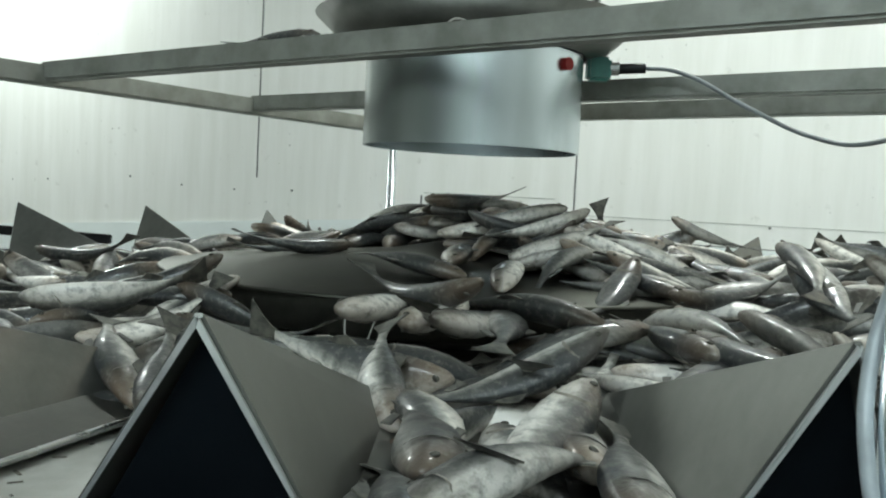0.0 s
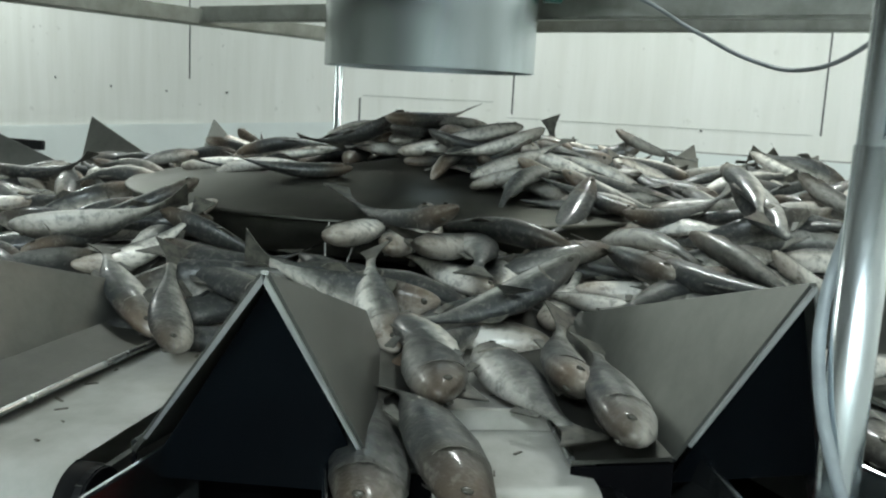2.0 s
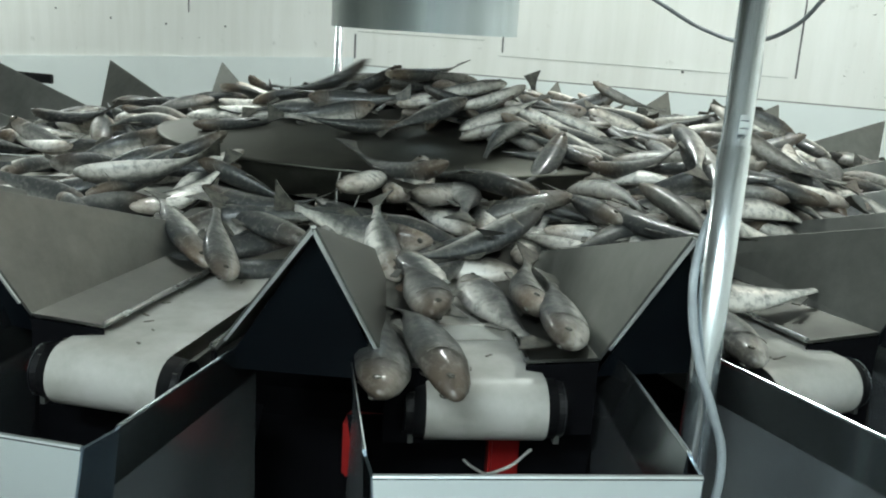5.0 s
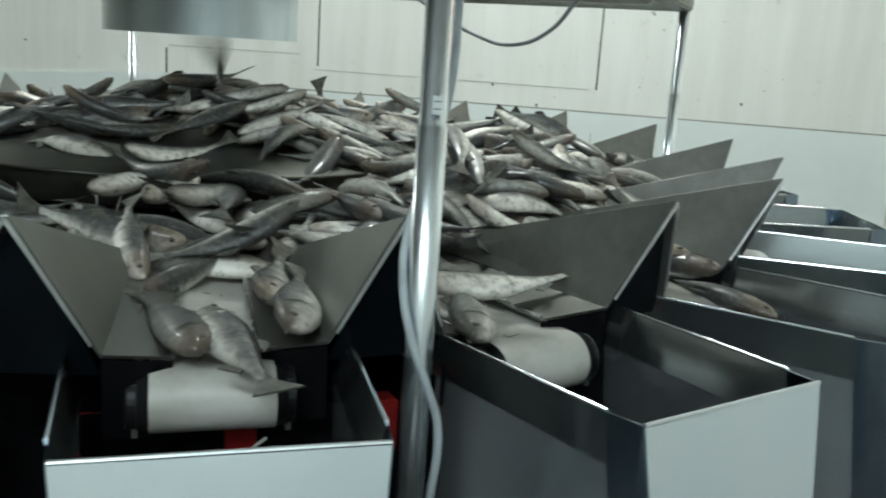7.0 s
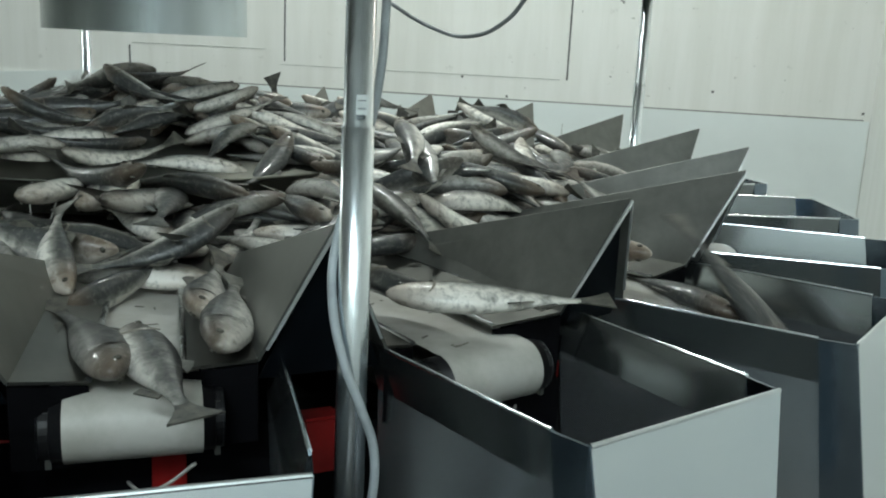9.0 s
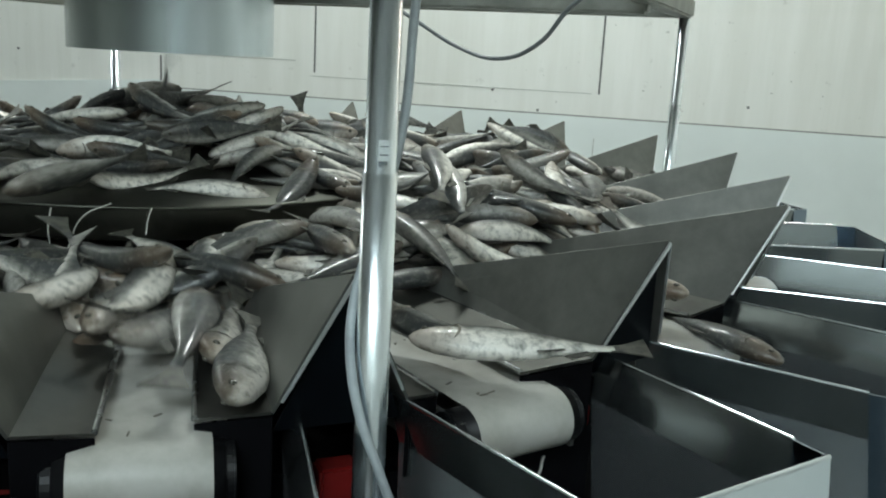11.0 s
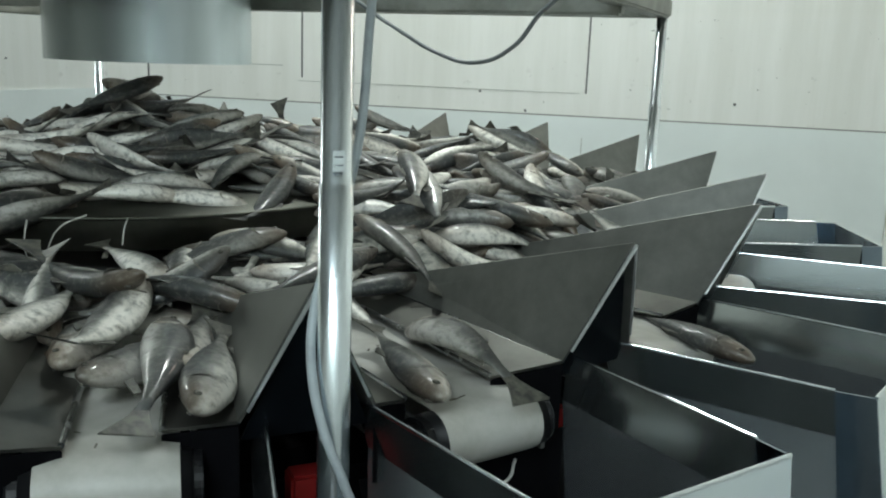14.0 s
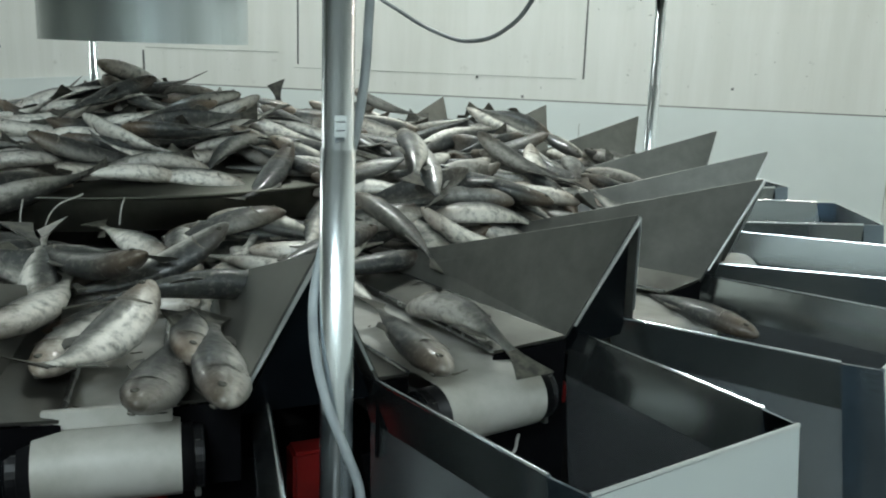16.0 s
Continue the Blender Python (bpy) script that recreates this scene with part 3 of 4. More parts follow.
for pts in (((-0.232, -0.252, 1.5855), (-0.239, -0.261, 1.584), (-0.258, -0.246, 1.573), (-0.273, -0.235, 1.557), (-0.280, -0.230, 1.545)), ((-0.028, -0.428, 1.574), (-0.025, -0.427, 1.585), (-0.014, -0.424, 1.590), (-0.002, -0.420, 1.587))):
    tagged(cable_ob("plastic_strand", pts, 0.0016, BELT), "thin pale plastic strand caught on a steel bar", "strand", "plastic strands")

# ---- fish ----
FISH_L = 0.206
PROFILE = ((0.0, 0.0074, 0.0078), (0.02, 0.0316, 0.0243), (0.06, 0.0549, 0.0407), (0.13, 0.0809, 0.0543), (0.25, 0.1051, 0.064), (0.4, 0.1125, 0.065), (0.54, 0.1004, 0.0582), (0.68, 0.0735, 0.0436), (0.8, 0.0437, 0.0272), (0.91, 0.026, 0.0136), (1.0, 0.027, 0.0068))
BODY_END = 0.86


def body_arrays(bend, arch, sides=12):
    """Vertices, rest places and faces of a fish body: x ahead, z to the back, lying bent by bend sideways."""
    verts, rest = [], []
    for s, h, w in PROFILE:
        x = 0.5 - s * BODY_END
        for i in range(sides):
            a = 2 * math.pi * i / sides
            y, z = w * math.cos(a) * (0.86 + 0.14 * abs(math.cos(a))), h * math.sin(a) * (0.90 if math.sin(a) > 0 else 1.08)
            z += 0.012 * math.sin(s * 3.0)
            rest.append((x * FISH_L, y * FISH_L, z * FISH_L))
            verts.append((x * FISH_L, (y + bend * (x * x - 0.06)) * FISH_L, (z + arch * (x * x - 0.06)) * FISH_L))
    faces = []
    n = len(PROFILE)
    for k in range(n - 1):
        for i in range(sides):
            j = (i + 1) % sides
            faces.append((k * sides + i, k * sides + j, (k + 1) * sides + j, (k + 1) * sides + i))
    faces.append(tuple(range(sides))[::-1])
    faces.append(tuple((n - 1) * sides + i for i in range(sides)))
    return verts, rest, faces


def mesh_with_rest(name, verts, rest, faces, mat):
    me = bpy.data.meshes.new(name)
    me.from_pydata(verts, [], faces)
    at = me.attributes.new("rest", "FLOAT_VECTOR", "POINT")
    at.data.foreach_set("vector", np.array(rest, dtype=np.float32).ravel())
    me.materials.append(mat)
    me.polygons.foreach_set("use_smooth", [True] * len(me.polygons))
    me.update()
    return me


def fin_mesh(name, outline, bend, arch, thick=0.006):
    bm = bmesh.new()
    def bent(x, y, z):
        return Vector((x, y + bend * (x * x - 0.06), z + arch * (x * x - 0.06))) * FISH_L
    a = [bm.verts.new(bent(x, thick / 2, z)) for x, z in outline]
    b = [bm.verts.new(bent(x, -thick / 2, z)) for x, z in outline]
    bm.faces.new(a)
    bm.faces.new(b[::-1])
    for i in range(len(outline)):
        j = (i + 1) % len(outline)
        bm.faces.new((a[j], a[i], b[i], b[j]))
    bmesh.ops.triangulate(bm, faces=bm.faces[:2])
    return link_mesh(name, bm, FIN)


TAIL = ((-0.345, 0.026), (-0.39, 0.034), (-0.44, 0.058), (-0.505, 0.098), (-0.49, 0.066), (-0.45, 0.026), (-0.428, 0.002), (-0.45, -0.024), (-0.49, -0.060), (-0.505, -0.090), (-0.44, -0.054), (-0.39, -0.032), (-0.345, -0.026))
DORSAL = ((0.06, 0.105), (0.0, 0.138), (-0.05, 0.120), (-0.09, 0.090), (0.0, 0.085))
ANAL = ((-0.14, -0.085), (-0.17, -0.115), (-0.26, -0.055), (-0.24, -0.035))


def eye_mesh(side, bend, arch):
    bm = bmesh.new()
    x = 0.435
    c = Vector((x, side * 0.0395 + bend * (x * x - 0.06), 0.022 + arch * (x * x - 0.06))) * FISH_L
    bmesh.ops.create_uvsphere(bm, u_segments=10, v_segments=6, radius=0.0165 * FISH_L, matrix=Matrix.Translation(c) @ Matrix.Diagonal((1, 0.5, 1, 1)))
    return link_mesh("eye", bm, EYE, True)


def gill_mesh(side, bend, arch):
    """The gill cover: a thin raised crescent plate behind the eye."""
    bm = bmesh.new()
    rows = []
    for k in range(7):
        a = -1.25 + 2.5 * k / 6
        row = []
        for q in (0.0, 1.0):
            x = 0.315 - (0.030 + 0.012 * q) * math.cos(a) + 0.01
            z = 0.008 + 0.082 * math.sin(a)
            y = side * (0.066 * math.sqrt(max(0.0, 1 - (z / 0.105) ** 2)) + 0.002 - 0.004 * q)
            row.append(bm.verts.new(Vector((x, y + bend * (x * x - 0.06), z + arch * (x * x - 0.06))) * FISH_L))
        rows.append(row)
    for a, b in zip(rows, rows[1:]):
        bm.faces.new((a[0], a[1], b[1], b[0]))
    return link_mesh("gill_cover", bm, GILL, True)


SHAPES = []
for bend, arch in ((0.04, 0.04), (0.28, 0.08), (-0.28, -0.06), (0.50, 0.05), (-0.48, 0.10), (0.12, 0.26), (-0.14, -0.22)):
    v, r, f = body_arrays(bend, arch)
    SHAPES.append({"arrays": (v, r, f), "body": mesh_with_rest("body", v, r, f, SKIN), "tail_fin": fin_mesh("tail_fin", TAIL, bend, arch), "dorsal_fin": fin_mesh("dorsal_fin", DORSAL, bend, arch), "anal_fin": fin_mesh("anal_fin", ANAL, bend, arch), "eyes": [eye_mesh(1, bend, arch), eye_mesh(-1, bend, arch)], "gills": [gill_mesh(1, bend, arch), gill_mesh(-1, bend, arch)]})

FISH_LABELS = {"cone": "small silver-grey fish heaped on the steel cone", "chute": "dark-backed silver fish lying in a weigher chute", "belt": "whole silver fish with brown head on a feed belt", "fall": "silver-grey fish dropping onto the fish heap", "frame": "stray pale fish lying on the steel frame"}
rng = random.Random(11)


def fish_matrix(x, y, z, yaw, pitch=0.0, roll=90.0):
    return Matrix.Translation((x, y, z)) @ Matrix.Rotation(radians(yaw), 4, "Z") @ Matrix.Rotation(radians(-pitch), 4, "Y") @ Matrix.Rotation(radians(roll), 4, "X")


def make_fish(m, shape, where, size=1.0):
    kit = SHAPES[shape]
    ob = thing("fish", FISH_LABELS[where], "fish", "fish on the weigher")
    ob.empty_display_size = 0.02
    ob.matrix_basis = m
    for name in ("body", "tail_fin", "dorsal_fin", "anal_fin"):
        p = new(name, kit[name])
        p.parent = ob
        p.scale = (size,) * 3
        body = p if name == "body" else body
    for side in (0, 1):
        for name, key in (("eye", "eyes"), ("gill_cover", "gills")):
            p = new(name, kit[key][side])
            p.parent = body
    return ob


# ---- the heap: fish are laid one by one on what lies below ----
CELL, HALF = 0.006, 1.32
GRID = int(2 * HALF / CELL)
axis = (np.arange(GRID) + 0.5) * CELL - HALF
GX, GY = np.meshgrid(axis, axis, indexing="ij")
radius = np.hypot(GX, GY)
turn = (np.arctan2(GY, GX) - PH) / STEP
off = turn - np.floor(turn) - 0.5
lateral = np.abs(off) * STEP * radius
FIELD = np.full((GRID, GRID), 1.15)
ridge = np.clip(RIDGE_Z + 0.008 + (radius - RIDGE_R) * (TIP_Z - RIDGE_Z - 0.008) / (TIP_R - RIDGE_R), 1.165, TIP_Z)
slope = np.where(radius > RIDGE_R, ridge - 2.0 * lateral, 1.165)
FIELD = np.maximum(FIELD, np.where((radius < TIP_R + 0.01) & (radius > 0.60), slope, 1.15))
FIELD[radius > BELT_R1 + 0.02] = np.minimum(FIELD, 1.30)[radius > BELT_R1 + 0.02]
FIELD = np.where(radius < CONE_R, CONE_Z + (CONE_R - radius) / CONE_R * (CONE_TOP - CONE_Z), FIELD)
S_AT = np.linspace(-0.42, 0.46, 9)
S_W = np.interp(0.5 - S_AT, [p[0] * BODY_END for p in PROFILE], [p[1] for p in PROFILE])
S_T = np.interp(0.5 - S_AT, [p[0] * BODY_END for p in PROFILE], [p[2] for p in PROFILE])


def settle(x, y, yaw, roll, size=1.0, sink=0.009, steep=17.0, keep=True):
    """The pose of a fish laid at (x, y) on the heap, which grows by it."""
    c, s = math.cos(radians(yaw)), math.sin(radians(yaw))
    L = FISH_L * size
    flat = abs(math.sin(radians(roll)))
    wide = (S_W * flat + S_T * (1 - flat)) * L
    tall = (S_T * flat + S_W * (1 - flat)) * L
    heights = []
    for at, w in zip(S_AT * L, wide):
        q = [FIELD[int(np.clip((x + c * at - s * d + HALF) / CELL, 0, GRID - 1)), int(np.clip((y + s * at + c * d + HALF) / CELL, 0, GRID - 1))] for d in (-0.6 * w, 0.0, 0.6 * w)]
        heights.append(max(q))
    h, at = np.array(heights), S_AT * L
    i, j = int(np.argmax(h[:4])), 5 + int(np.argmax(h[5:]))
    b = float(np.clip((h[j] - h[i]) / (at[j] - at[i]), -math.tan(radians(steep)), math.tan(radians(steep))))
    line = h - b * at + tall
    z0 = float(np.sort(line)[-2]) - sink
    if keep:
        i0, i1 = int((x - L / 2 + HALF) / CELL), int((x + L / 2 + HALF) / CELL)
        j0, j1 = int((y - L / 2 + HALF) / CELL), int((y + L / 2 + HALF) / CELL)
        gx, gy = GX[i0:i1, j0:j1] - x, GY[i0:i1, j0:j1] - y
        along, across = gx * c + gy * s, -gx * s + gy * c
        w = np.interp(along, at, wide, left=0, right=0)
        t = np.interp(along, at, tall, left=0, right=0)
        rise = np.sqrt(np.clip(1 - (across / np.maximum(w, 1e-4)) ** 2, 0, 1))
        top = z0 + b * along + t * rise
        FIELD[i0:i1, j0:j1] = np.where((np.abs(across) < w) & (w > 0), np.maximum(FIELD[i0:i1, j0:j1], top), FIELD[i0:i1, j0:j1])
    return fish_matrix(x, y, z0, yaw, math.degrees(math.atan(b)), roll)


def any_roll():
    k = rng.random()
    if k < 0.82:
        return rng.choice((90, -90)) + rng.gauss(0, 22)
    return rng.gauss(0, 25) + (180 if k > 0.95 else 0)


def bare(x, y):
    """The stretch of the cone that the first heap leaves free."""
    return x < 0.14 - 0.5 * (y + 0.2) and y < 0.10 - 0.25 * x


def height(x, y):
    return FIELD[int(np.clip((x + HALF) / CELL, 0, GRID - 1)), int(np.clip((y + HALF) / CELL, 0, GRID - 1))]


def low_side(x, y):
    """How much lower the fish lie where the bare side of the cone sheds none."""
    if y > -0.12 or x > 0.40:
        return 0.0
    near = 0.012 if math.hypot(x, y) < 0.74 else 0.0
    return 0.012 if x > 0.14 else 0.030 + near


def annulus_spot(r0, r1, top=1.225):
    for tries in range(200):
        a = rng.uniform(-0.95, 1.0) if rng.random() < 0.42 else rng.uniform(-3.7, 2.6)
        r = r0 + (r1 - r0) * rng.random() ** 1.1
        x, y = r * math.cos(a), r * math.sin(a)
        if r > 0.80:
            near = (a - PH) / STEP
            near -= round(near)
            if abs(near) > 0.26 or (a < -0.95 and r > 0.86):
                continue
        if height(x, y) < top + (0.012 if x > 0.25 else 0.0) - low_side(x, y):
            return x, y
    return x, y


def around(x, y, spread):
    """A heading: most fish lie along one way, turned outwards at the flanks."""
    return rng.choice((0, 180)) - 18 * (1 if x > 0.2 else 0) + rng.gauss(0, spread)


def lay(cx, cy, spread, top, test, turn, size=1.0, always=False, tries=26):
    """Lay a fish on the cone where it comes to rest lowest; None where all rests are above the heap's slope."""
    best = None
    for n in range(tries):
        x, y = rng.gauss(cx, spread), rng.gauss(cy, spread)
        r = math.hypot(x, y)
        if r > 0.49 or not test(x, y):
            continue
        yaw, roll = around(x, y, turn), any_roll()
        z = settle(x, y, yaw, roll, size, 0.010, 17.0, False).translation.z + 0.25 * r
        if best is None or z < best[0]:
            best = (z, x, y, yaw, roll)
        if z < top - 0.045:
            break
    if best is None or (best[0] > top and not always):
        return None
    z, x, y, yaw, roll = best
    return settle(x, y, yaw, roll, size, 0.010 + min(max(z - top, 0.0), 0.02))


# a bottom layer that nobody could count
verts, rest, faces = [], [], []
for n in range(400):
    if n < 310:
        x, y = annulus_spot(0.55, 0.92, 1.196)
        m = settle(x, y, around(x, y, 45), any_roll(), 1.0, 0.008)
    else:
        m = lay(0.14, 0.08, 0.22, 1.352, lambda x, y: not bare(x, y), 45)
    if m is None:
        continue
    v, r, f = SHAPES[rng.randrange(len(SHAPES))]["arrays"]
    base = len(verts)
    verts += [tuple(m @ Vector(p)) for p in v]
    rest += r
    faces += [tuple(i + base for i in q) for q in f]
layer = new("fish_layer", mesh_with_rest("fish_layer", verts, rest, faces, SKIN_JOINED))
tagged(layer, "dense bottom layer of small silver-grey fish", "fish", kind="stuff")

# fish that lie still in the chutes round the cone
for n in range(112):
    x, y = annulus_spot(0.54, 1.06, 1.222)
    size = rng.uniform(0.9, 1.1)
    make_fish(settle(x, y, around(x, y, 42), any_roll(), size), rng.randrange(7), "chute", size)
# chosen ones in the foreground: x, y, heading
FRONT = [(-0.181, -0.620, 88), (-0.008, -0.724, -178), (0.069, -0.737, 79), (0.256, -0.620, 71), (-0.039, -0.580, -142), (0.040, -0.801, 15), (-0.229, -0.570, 159), (-0.347, -0.540, -128), (0.409, -0.530, 82), (-0.119, -0.663, 30), (0.236, -0.744, 37), (-0.071, -0.780, -84), (0.672, -0.880, -75)]
for x, y, yaw in FRONT:
    make_fish(settle(x, y, yaw, rng.choice((90, -90)) + rng.gauss(0, 12)), rng.randrange(7), "chute")
make_fish(fish_matrix(-0.265, -0.790, 1.192, -78, -16, 62), 1, "chute")
make_fish(fish_matrix(-0.325, -0.740, 1.200, -62, -14, 75), 6, "chute")
make_fish(fish_matrix(-0.235, -0.720, 1.205, -40, -8, 95), 0, "chute")
# tails that stick up out of the heap: x, y, z, heading, pitch
STANDING = [(0.290, 0.06, 1.270, 10, -68)]
# the heap on the cone at the start
for n in range(74):
    size = rng.uniform(0.9, 1.1)
    m = lay(0.17, 0.09, 0.19, 1.408, lambda x, y: not bare(x, y), 24, size)
    if m is not None:
        make_fish(m, rng.randrange(7), "cone", size)
for x, y, yaw in ((-0.30, 0.05, 20), (0.20, -0.42, 59), (0.15, -0.30, 56)):
    make_fish(settle(x, y, yaw, rng.choice((90, -90)) + rng.gauss(0, 12)), rng.randrange(7), "cone")
for x, y, z, yaw, pitch in STANDING:
    make_fish(fish_matrix(x, y, z, yaw, pitch, 8), 5, "cone")
make_fish(fish_matrix(-0.300, -0.150, 1.594, -37.8, 0, 90), 0, "frame")
make_fish(fish_matrix(0.01, -0.205, 1.668, -20, 0, 80), 2, "frame")

# ---- fish that fall through the ring, each in its turn ----
FALLS = []
queue = 0


def falls(times_from, times_to, count, spot):
    global queue
    for n in range(count):
        t = times_from + (times_to - times_from) * (n + 0.2 + 0.6 * rng.random()) / count
        m = lay(*spot, 22, 1.0, True)
        yaw, roll = rng.uniform(-60, 60), 90.0
        ob = make_fish(m, rng.randrange(7), "fall")
        a = rng.uniform(0, 6.28)
        wait = fish_matrix(0.10 * math.cos(a), 0.10 * math.sin(a), 1.86 + 0.016 * queue, yaw + rng.uniform(-40, 40), rng.uniform(-20, 20), roll)
        queue += 1
        FALLS.append((ob, t, wait, m))


falls(0.1, 3.4, 9, (-0.08, 0.12, 0.16, 1.408, lambda x, y: y > -0.1))
falls(3.4, 5.4, 6, (-0.05, 0.05, 0.16, 1.410, lambda x, y: y > -0.2))
falls(5.6, 10.1, 18, (-0.12, -0.10, 0.17, 1.416, lambda x, y: True))
falls(10.2, 12.4, 14, (-0.16, -0.24, 0.17, 1.42, lambda x, y: True))
falls(10.25, 12.35, 12, (-0.16, -0.36, 0.13, 1.42, lambda x, y: y < -0.2))
falls(12.5, 15.9, 11, (-0.10, -0.15, 0.17, 1.428, lambda x, y: True))

# ---- fish that ride the belts ----
RIDERS = []


def rider(shape, *rows):
    """rows: seconds, x, y, z, heading, pitch, roll. The last place lies in the hopper or on the belt."""
    rows = [(t, x, y, z + (0.003 if z > 1.1 else 0.0), yaw, pitch, roll) for t, x, y, z, yaw, pitch, roll in rows]
    ob = make_fish(fish_matrix(*rows[0][1:]), shape, "belt", 1.13)
    RIDERS.append((ob, rows))


def drop_rows(t, x, y, z, yaw, roll, out):
    """Rows of a fish that tips off the belt's end at t seconds and lands in its hopper; out: the way outwards in degrees."""
    c, s = math.cos(radians(out)), math.sin(radians(out))
    ahead = math.cos(radians(yaw - out)) >= 0
    tip = -1 if ahead else 1
    k = (1.14 - math.hypot(x, y))
    return [(t, x, y, z, yaw, 0, roll), (t + 0.12, x + c * (k + 0.03), y + s * (k + 0.03), z - 0.005, yaw, tip * 25, roll),
            (t + 0.24, x + c * (k + 0.09), y + s * (k + 0.09), z - 0.08, yaw, tip * 60, roll),
            (t + 0.36, x + c * (k + 0.12), y + s * (k + 0.12), z - 0.19, yaw, tip * 45, roll),
            (t + 0.44, x + c * (k + 0.13), y + s * (k + 0.13), 0.965, yaw, tip * 8, roll), (16.0, x + c * (k + 0.13), y + s * (k + 0.13), 0.965, yaw, tip * 8, roll)]


OUT0, OUT1, OUT2 = -90.3, -72.3, -54.3
rider(0, (0.0, -0.073, -1.092, 1.170, -92, 0, 80), *drop_rows(5.78, -0.073, -1.092, 1.170, -92, 80, OUT0))
rider(2, (0.0, -0.036, -1.092, 1.182, -80, 0, 75), *drop_rows(5.82, -0.036, -1.092, 1.182, -80, 75, OUT0))
rider(6, (0.0, -0.032, -0.944, 1.188, -82, 0, -85), (5.8, -0.032, -0.944, 1.188, -82, 0, -85), (6.15, -0.020, -1.020, 1.168, -71, 0, -85), (10.5, -0.020, -1.020, 1.168, -71, 0, -85), *drop_rows(10.6, -0.020, -1.020, 1.168, -71, -85, OUT0))
rider(0, (0.0, 0.050, -0.968, 1.168, 101, 0, 85), (5.8, 0.050, -0.968, 1.168, 101, 0, 85), (6.15, 0.041, -1.115, 1.168, 103, 0, 85), (10.3, 0.041, -1.115, 1.168, 103, 0, 85), *drop_rows(10.35, 0.041, -1.115, 1.168, 103, 85, OUT0))
rider(5, (0.0, -0.020, -0.905, 1.182, 103, 0, -80), (5.8, -0.020, -0.905, 1.182, 103, 0, -80), (6.15, 0.0, -1.04, 1.182, 103, 0, -80), (6.3, 0.0, -1.05, 1.182, 103, 0, -80), *drop_rows(6.36, 0.0, -1.05, 1.182, 103, -80, OUT0))
rider(1, (0.0, 0.094, -0.915, 1.182, -98, 0, 60), (15.0, 0.094, -0.915, 1.182, -98, 0, 60), (15.35, 0.096, -0.96, 1.182, -95, 0, 60), (16.0, 0.096, -0.96, 1.182, -95, 0, 60))
rider(0, (0.0, 0.108, -1.012, 1.187, -97, 0, 70), (15.0, 0.108, -1.012, 1.187, -97, 0, 70), (15.35, 0.111, -1.055, 1.187, -89, 0, 70), (16.0, 0.111, -1.055, 1.187, -89, 0, 70))
rider(3, (0.0, 0.050, -0.985, 1.198, 66, 0, 100), *drop_rows(1.12, 0.050, -0.985, 1.198, 66, 100, OUT0))
rider(4, (0.0, 0.030, -1.062, 1.196, -135, 0, 95), *drop_rows(0.5, 0.030, -1.062, 1.196, -135, 95, OUT0))
# the later load of the same chute: start, place from 11.2 s on, place after 15.35 s
for shape, roll, a, b, c in ((4, -80, (-0.02, -0.60, 1.235, 80), (0.005, -0.908, 1.200, 74), (0.011, -1.031, 1.198, 69)),
                             (1, 80, (0.03, -0.58, 1.225, -119), (0.051, -0.936, 1.178, -119), (0.065, -1.047, 1.176, -98)),
                             (2, 60, (0.07, -0.56, 1.235, -30), (0.065, -0.812, 1.206, -30), (0.085, -0.915, 1.208, 10)),
                             (0, 85, (-0.03, -0.55, 1.225, -101), (-0.010, -0.862, 1.180, -101), (-0.009, -0.940, 1.178, -103)),
                             (5, 95, (-0.08, -0.56, 1.235, -107), (-0.062, -0.850, 1.200, -107), (-0.052, -0.890, 1.196, -102)),
                             (3, 80, (-0.05, -0.54, 1.250, -52), (-0.034, -0.770, 1.216, -52), (-0.032, -0.785, 1.214, -50))):
    rider(shape, *[(t, *p, 0, roll) for t, p in ((0.0, a), (10.4, a), (11.2, b), (15.0, b), (15.35, c), (16.0, c))])
rider(6, (0.0, 0.05, -0.62, 1.220, 86, 0, 95), (10.4, 0.05, -0.62, 1.220, 86, 0, 95), (11.2, 0.061, -1.020, 1.192, 84, 5, 95), (15.0, 0.061, -1.020, 1.192, 84, 5, 95), *drop_rows(15.12, 0.061, -1.030, 1.190, 84, 95, OUT0))
# the next chute
rider(1, (0.0, 0.351, -0.921, 1.184, -169, 0, 85), *drop_rows(8.3, 0.351, -0.971, 1.184, -169, 85, OUT1))
rider(0, (0.0, 0.292, -1.006, 1.172, -100, 0, 75), *drop_rows(7.98, 0.292, -1.006, 1.172, -100, 75, OUT1))
rider(6, (0.0, 0.276, -0.786, 1.19, 110, 0, 90), (8.0, 0.276, -0.786, 1.19, 110, 0, 90), (8.35, 0.336, -0.986, 1.19, 120, 0, 90), *drop_rows(8.42, 0.336, -0.986, 1.19, 120, 90, OUT1))
rider(0, (0.0, 0.286, -0.726, 1.21, 120, 0, 85), (8.3, 0.286, -0.726, 1.21, 120, 0, 85), (8.75, 0.376, -1.032, 1.194, 166, 0, 85), (12.4, 0.376, -1.032, 1.194, 166, 0, 85), *drop_rows(12.46, 0.376, -1.032, 1.194, 166, 85, OUT1))
rider(2, (0.0, 0.296, -0.766, 1.22, 125, 0, -80), (8.3, 0.296, -0.766, 1.22, 125, 0, -80), (8.75, 0.321, -0.971, 1.186, 130, 0, -80), (12.4, 0.321, -0.971, 1.186, 130, 0, -80), *drop_rows(12.55, 0.326, -0.986, 1.186, 130, -80, OUT1))
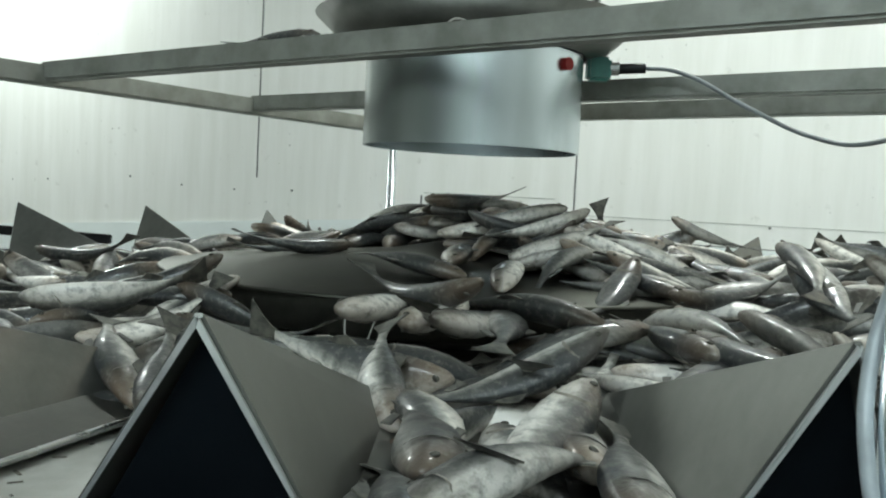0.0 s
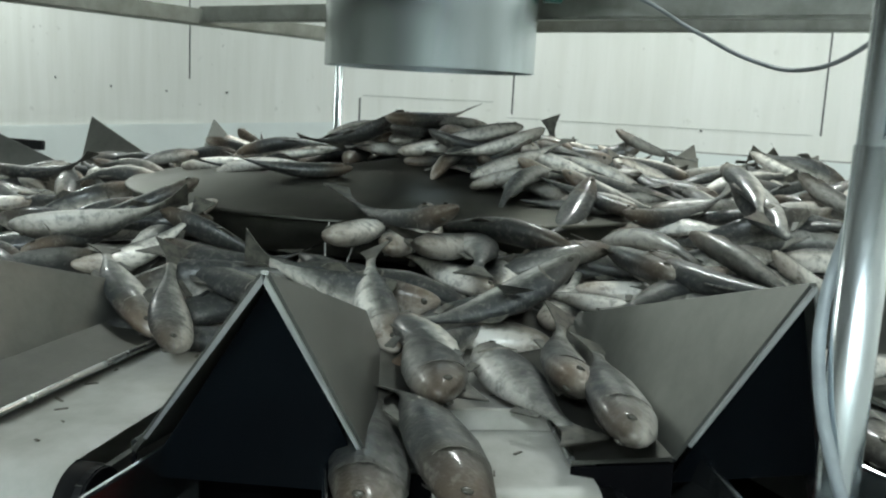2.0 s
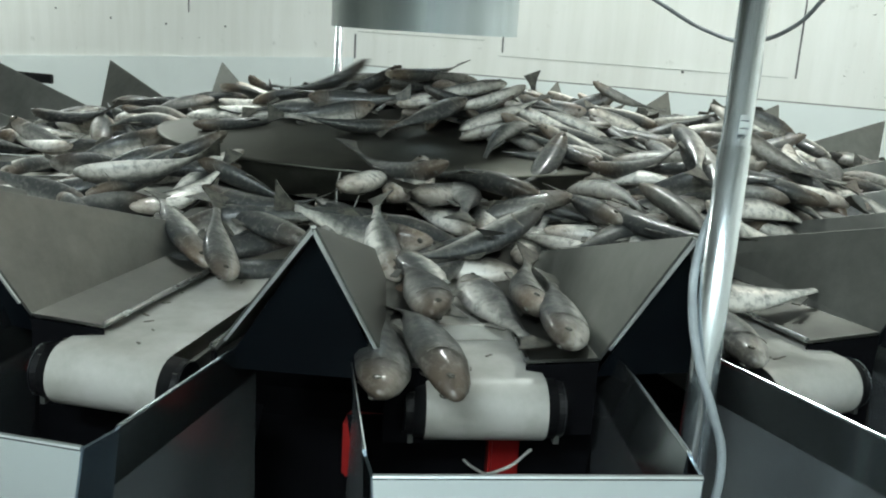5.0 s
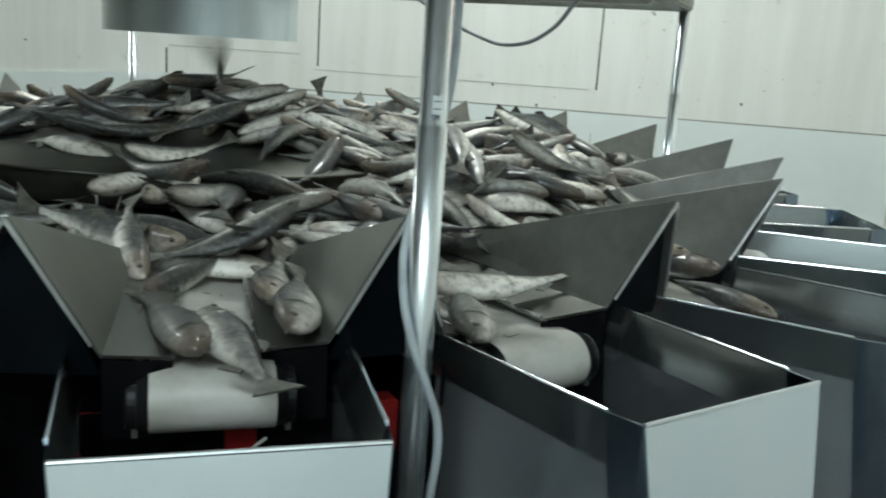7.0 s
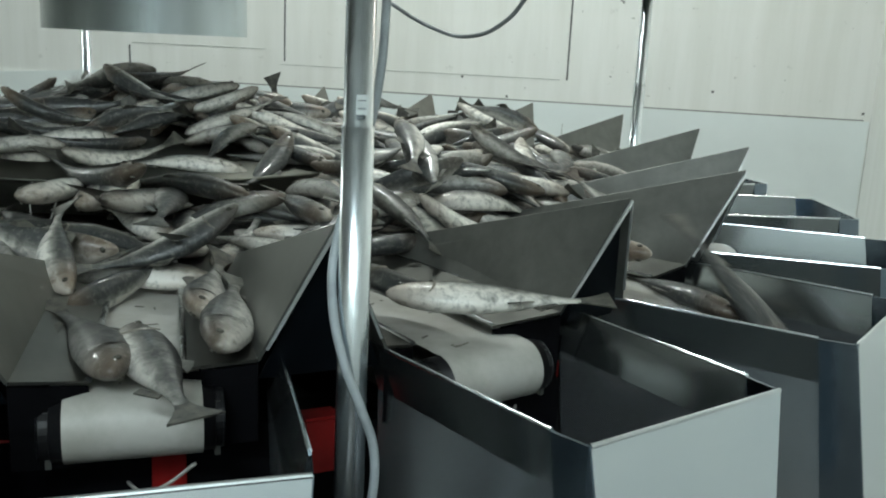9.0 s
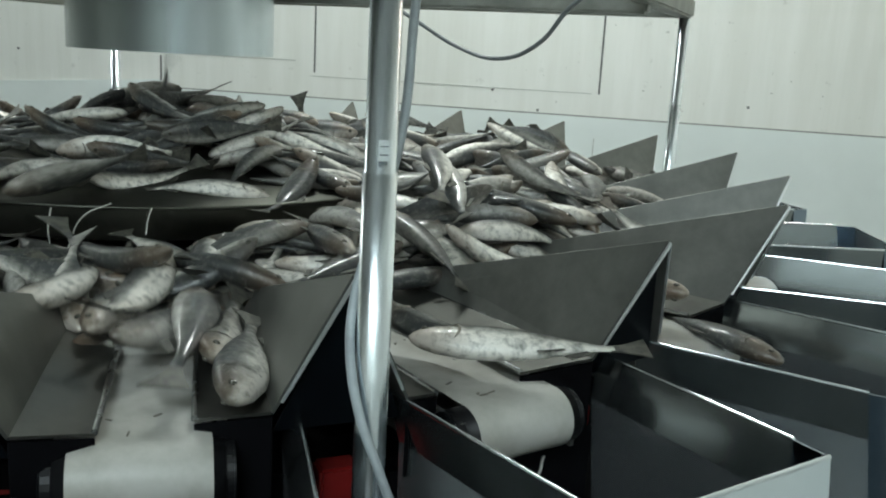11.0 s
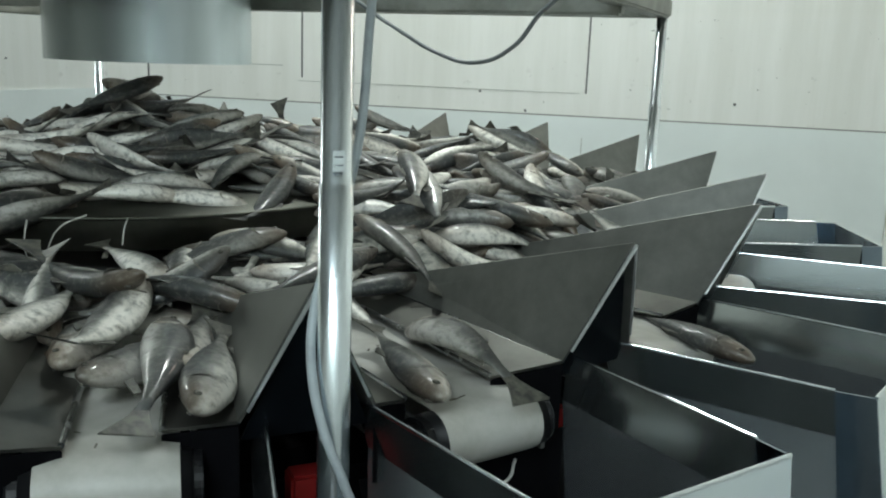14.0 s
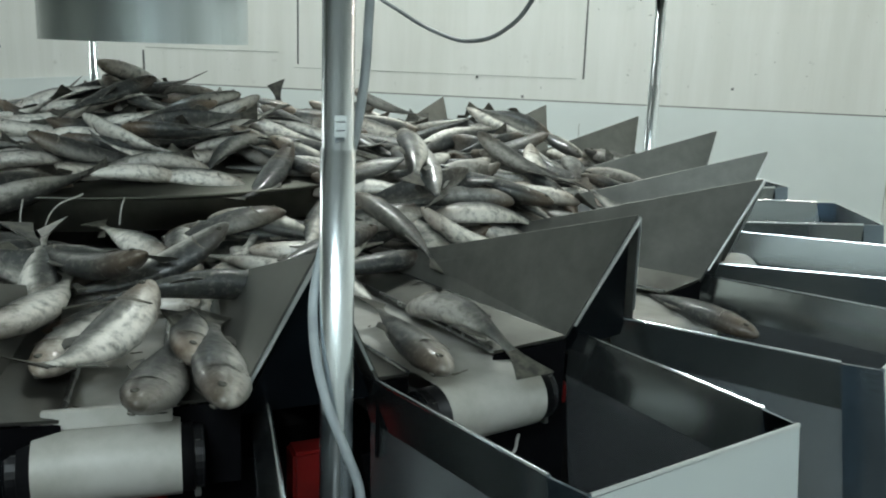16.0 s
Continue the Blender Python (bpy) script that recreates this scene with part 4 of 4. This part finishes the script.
rider(0, (0.0, 0.226, -0.626, 1.22, -80, 0, 70), (12.5, 0.226, -0.626, 1.22, -80, 0, 70), (12.95, 0.294, -0.981, 1.172, -84, 0, 70), (16.0, 0.294, -0.981, 1.172, -84, 0, 70))
rider(4, (0.0, 0.266, -0.606, 1.23, 110, 0, 90), (12.5, 0.266, -0.606, 1.23, 110, 0, 90), (12.95, 0.358, -0.971, 1.180, 106, 0, 90), (16.0, 0.358, -0.971, 1.180, 106, 0, 90))
# and the one after it
rider(5, (0.0, 0.606, -0.826, 1.19, -66, 0, 85), (8.5, 0.606, -0.826, 1.19, -66, 0, 85), *drop_rows(8.85, 0.626, -0.866, 1.19, -66, 85, OUT2))
rider(0, (0.0, 0.576, -0.786, 1.20, -62, 0, 85), (13.0, 0.576, -0.786, 1.20, -62, 0, 85), *drop_rows(13.4, 0.636, -0.856, 1.19, -62, 85, OUT2))


# fish that slide over the bare cone and drop off its rim: seconds on the way, places, headings
SLIDERS = []


def slider(shape, roll, *rows):
    """rows: seconds, x, y, heading; past the rim a fish lies on the layer below it."""
    path = []
    for t, x, y, yaw in rows:
        r = math.hypot(x, y)
        if r < CONE_R:
            z, pitch = CONE_Z + (CONE_R - r) / CONE_R * (CONE_TOP - CONE_Z) + 0.014, -5.0
        else:
            z, pitch = 1.196, -4.0
        path.append((t, fish_matrix(x, y, z, yaw, pitch, roll)))
    ob = make_fish(path[0][1], shape, "cone")
    SLIDERS.append((ob, path))


slider(6, 88, (0.0, -0.07, -0.30, -38), (0.5, -0.09, -0.31, -38), (1.0, -0.10, -0.40, -42), (1.25, -0.11, -0.50, -45), (1.45, -0.13, -0.60, -60), (16.0, -0.13, -0.60, -60))
slider(0, -84, (0.0, 0.01, -0.20, -100), (0.3, 0.01, -0.24, -95), (0.7, 0.00, -0.36, -85), (0.95, 0.00, -0.48, -80), (1.15, 0.01, -0.60, -60), (16.0, 0.01, -0.60, -60))
slider(2, 95, (0.0, 0.08, -0.33, -105), (0.4, 0.07, -0.36, -80), (0.75, 0.07, -0.47, -75), (0.95, 0.08, -0.60, -95), (16.0, 0.08, -0.60, -95))
slider(1, 86, (0.0, -0.27, -0.06, 20), (0.8, -0.25, -0.10, 12), (2.2, -0.20, -0.17, 4), (5.4, -0.12, -0.22, 12), (16.0, -0.12, -0.22, 12))


def motions():
    for ob, path in SLIDERS:
        walk(ob, path)
    for ob, t, wait, m in FALLS:
        lift = Matrix.Translation((0, 0, 0.02))
        mid = m.translation
        hit = m.copy()
        hit.translation = Vector((mid.x * 0.55, mid.y * 0.55, mid.z + 0.035))
        inside = wait.copy()
        inside.translation = Vector((wait.translation.x, wait.translation.y, 1.58))
        walk(ob, [(0.0, wait), (max(t - 0.25, 0.03), wait), (t - 0.10 if t > 0.2 else t - 0.02, inside), (t + 0.02, hit), (t + 0.22, lift @ m), (t + 0.32, m), (16.0, m)])
    z, r = BELT_Z + 0.0005, 0.030
    over = [(1.113, z - 0.001, 12), (1.136, z - r, 88), (1.113, z - 2 * r - 0.001, 165), (1.05, z - 2 * r - 0.001, 180)]
    walk(cleat, [(0.0, pose(1.003, 0, z)), (5.78, pose(1.003, 0, z)), *[(5.9 + 0.07 * i, pose(x, 0, h, 0, a, 0)) for i, (x, h, a) in enumerate(over)], (16.0, pose(1.05, 0, z - 2 * r - 0.001, 0, 180, 0))])
    walk(cleat_next, [(0.0, pose(0.56, 0, z)), (10.4, pose(0.56, 0, z)), (11.2, pose(0.945, 0, z)), (15.0, pose(0.945, 0, z)), (15.35, pose(1.098, 0, z)), (16.0, pose(1.098, 0, z))])
    for ob, rows in RIDERS:
        keep = {r[0]: r for r in rows}
        walk(ob, [(t, fish_matrix(*keep[t][1:])) for t in sorted(keep)])


motions()
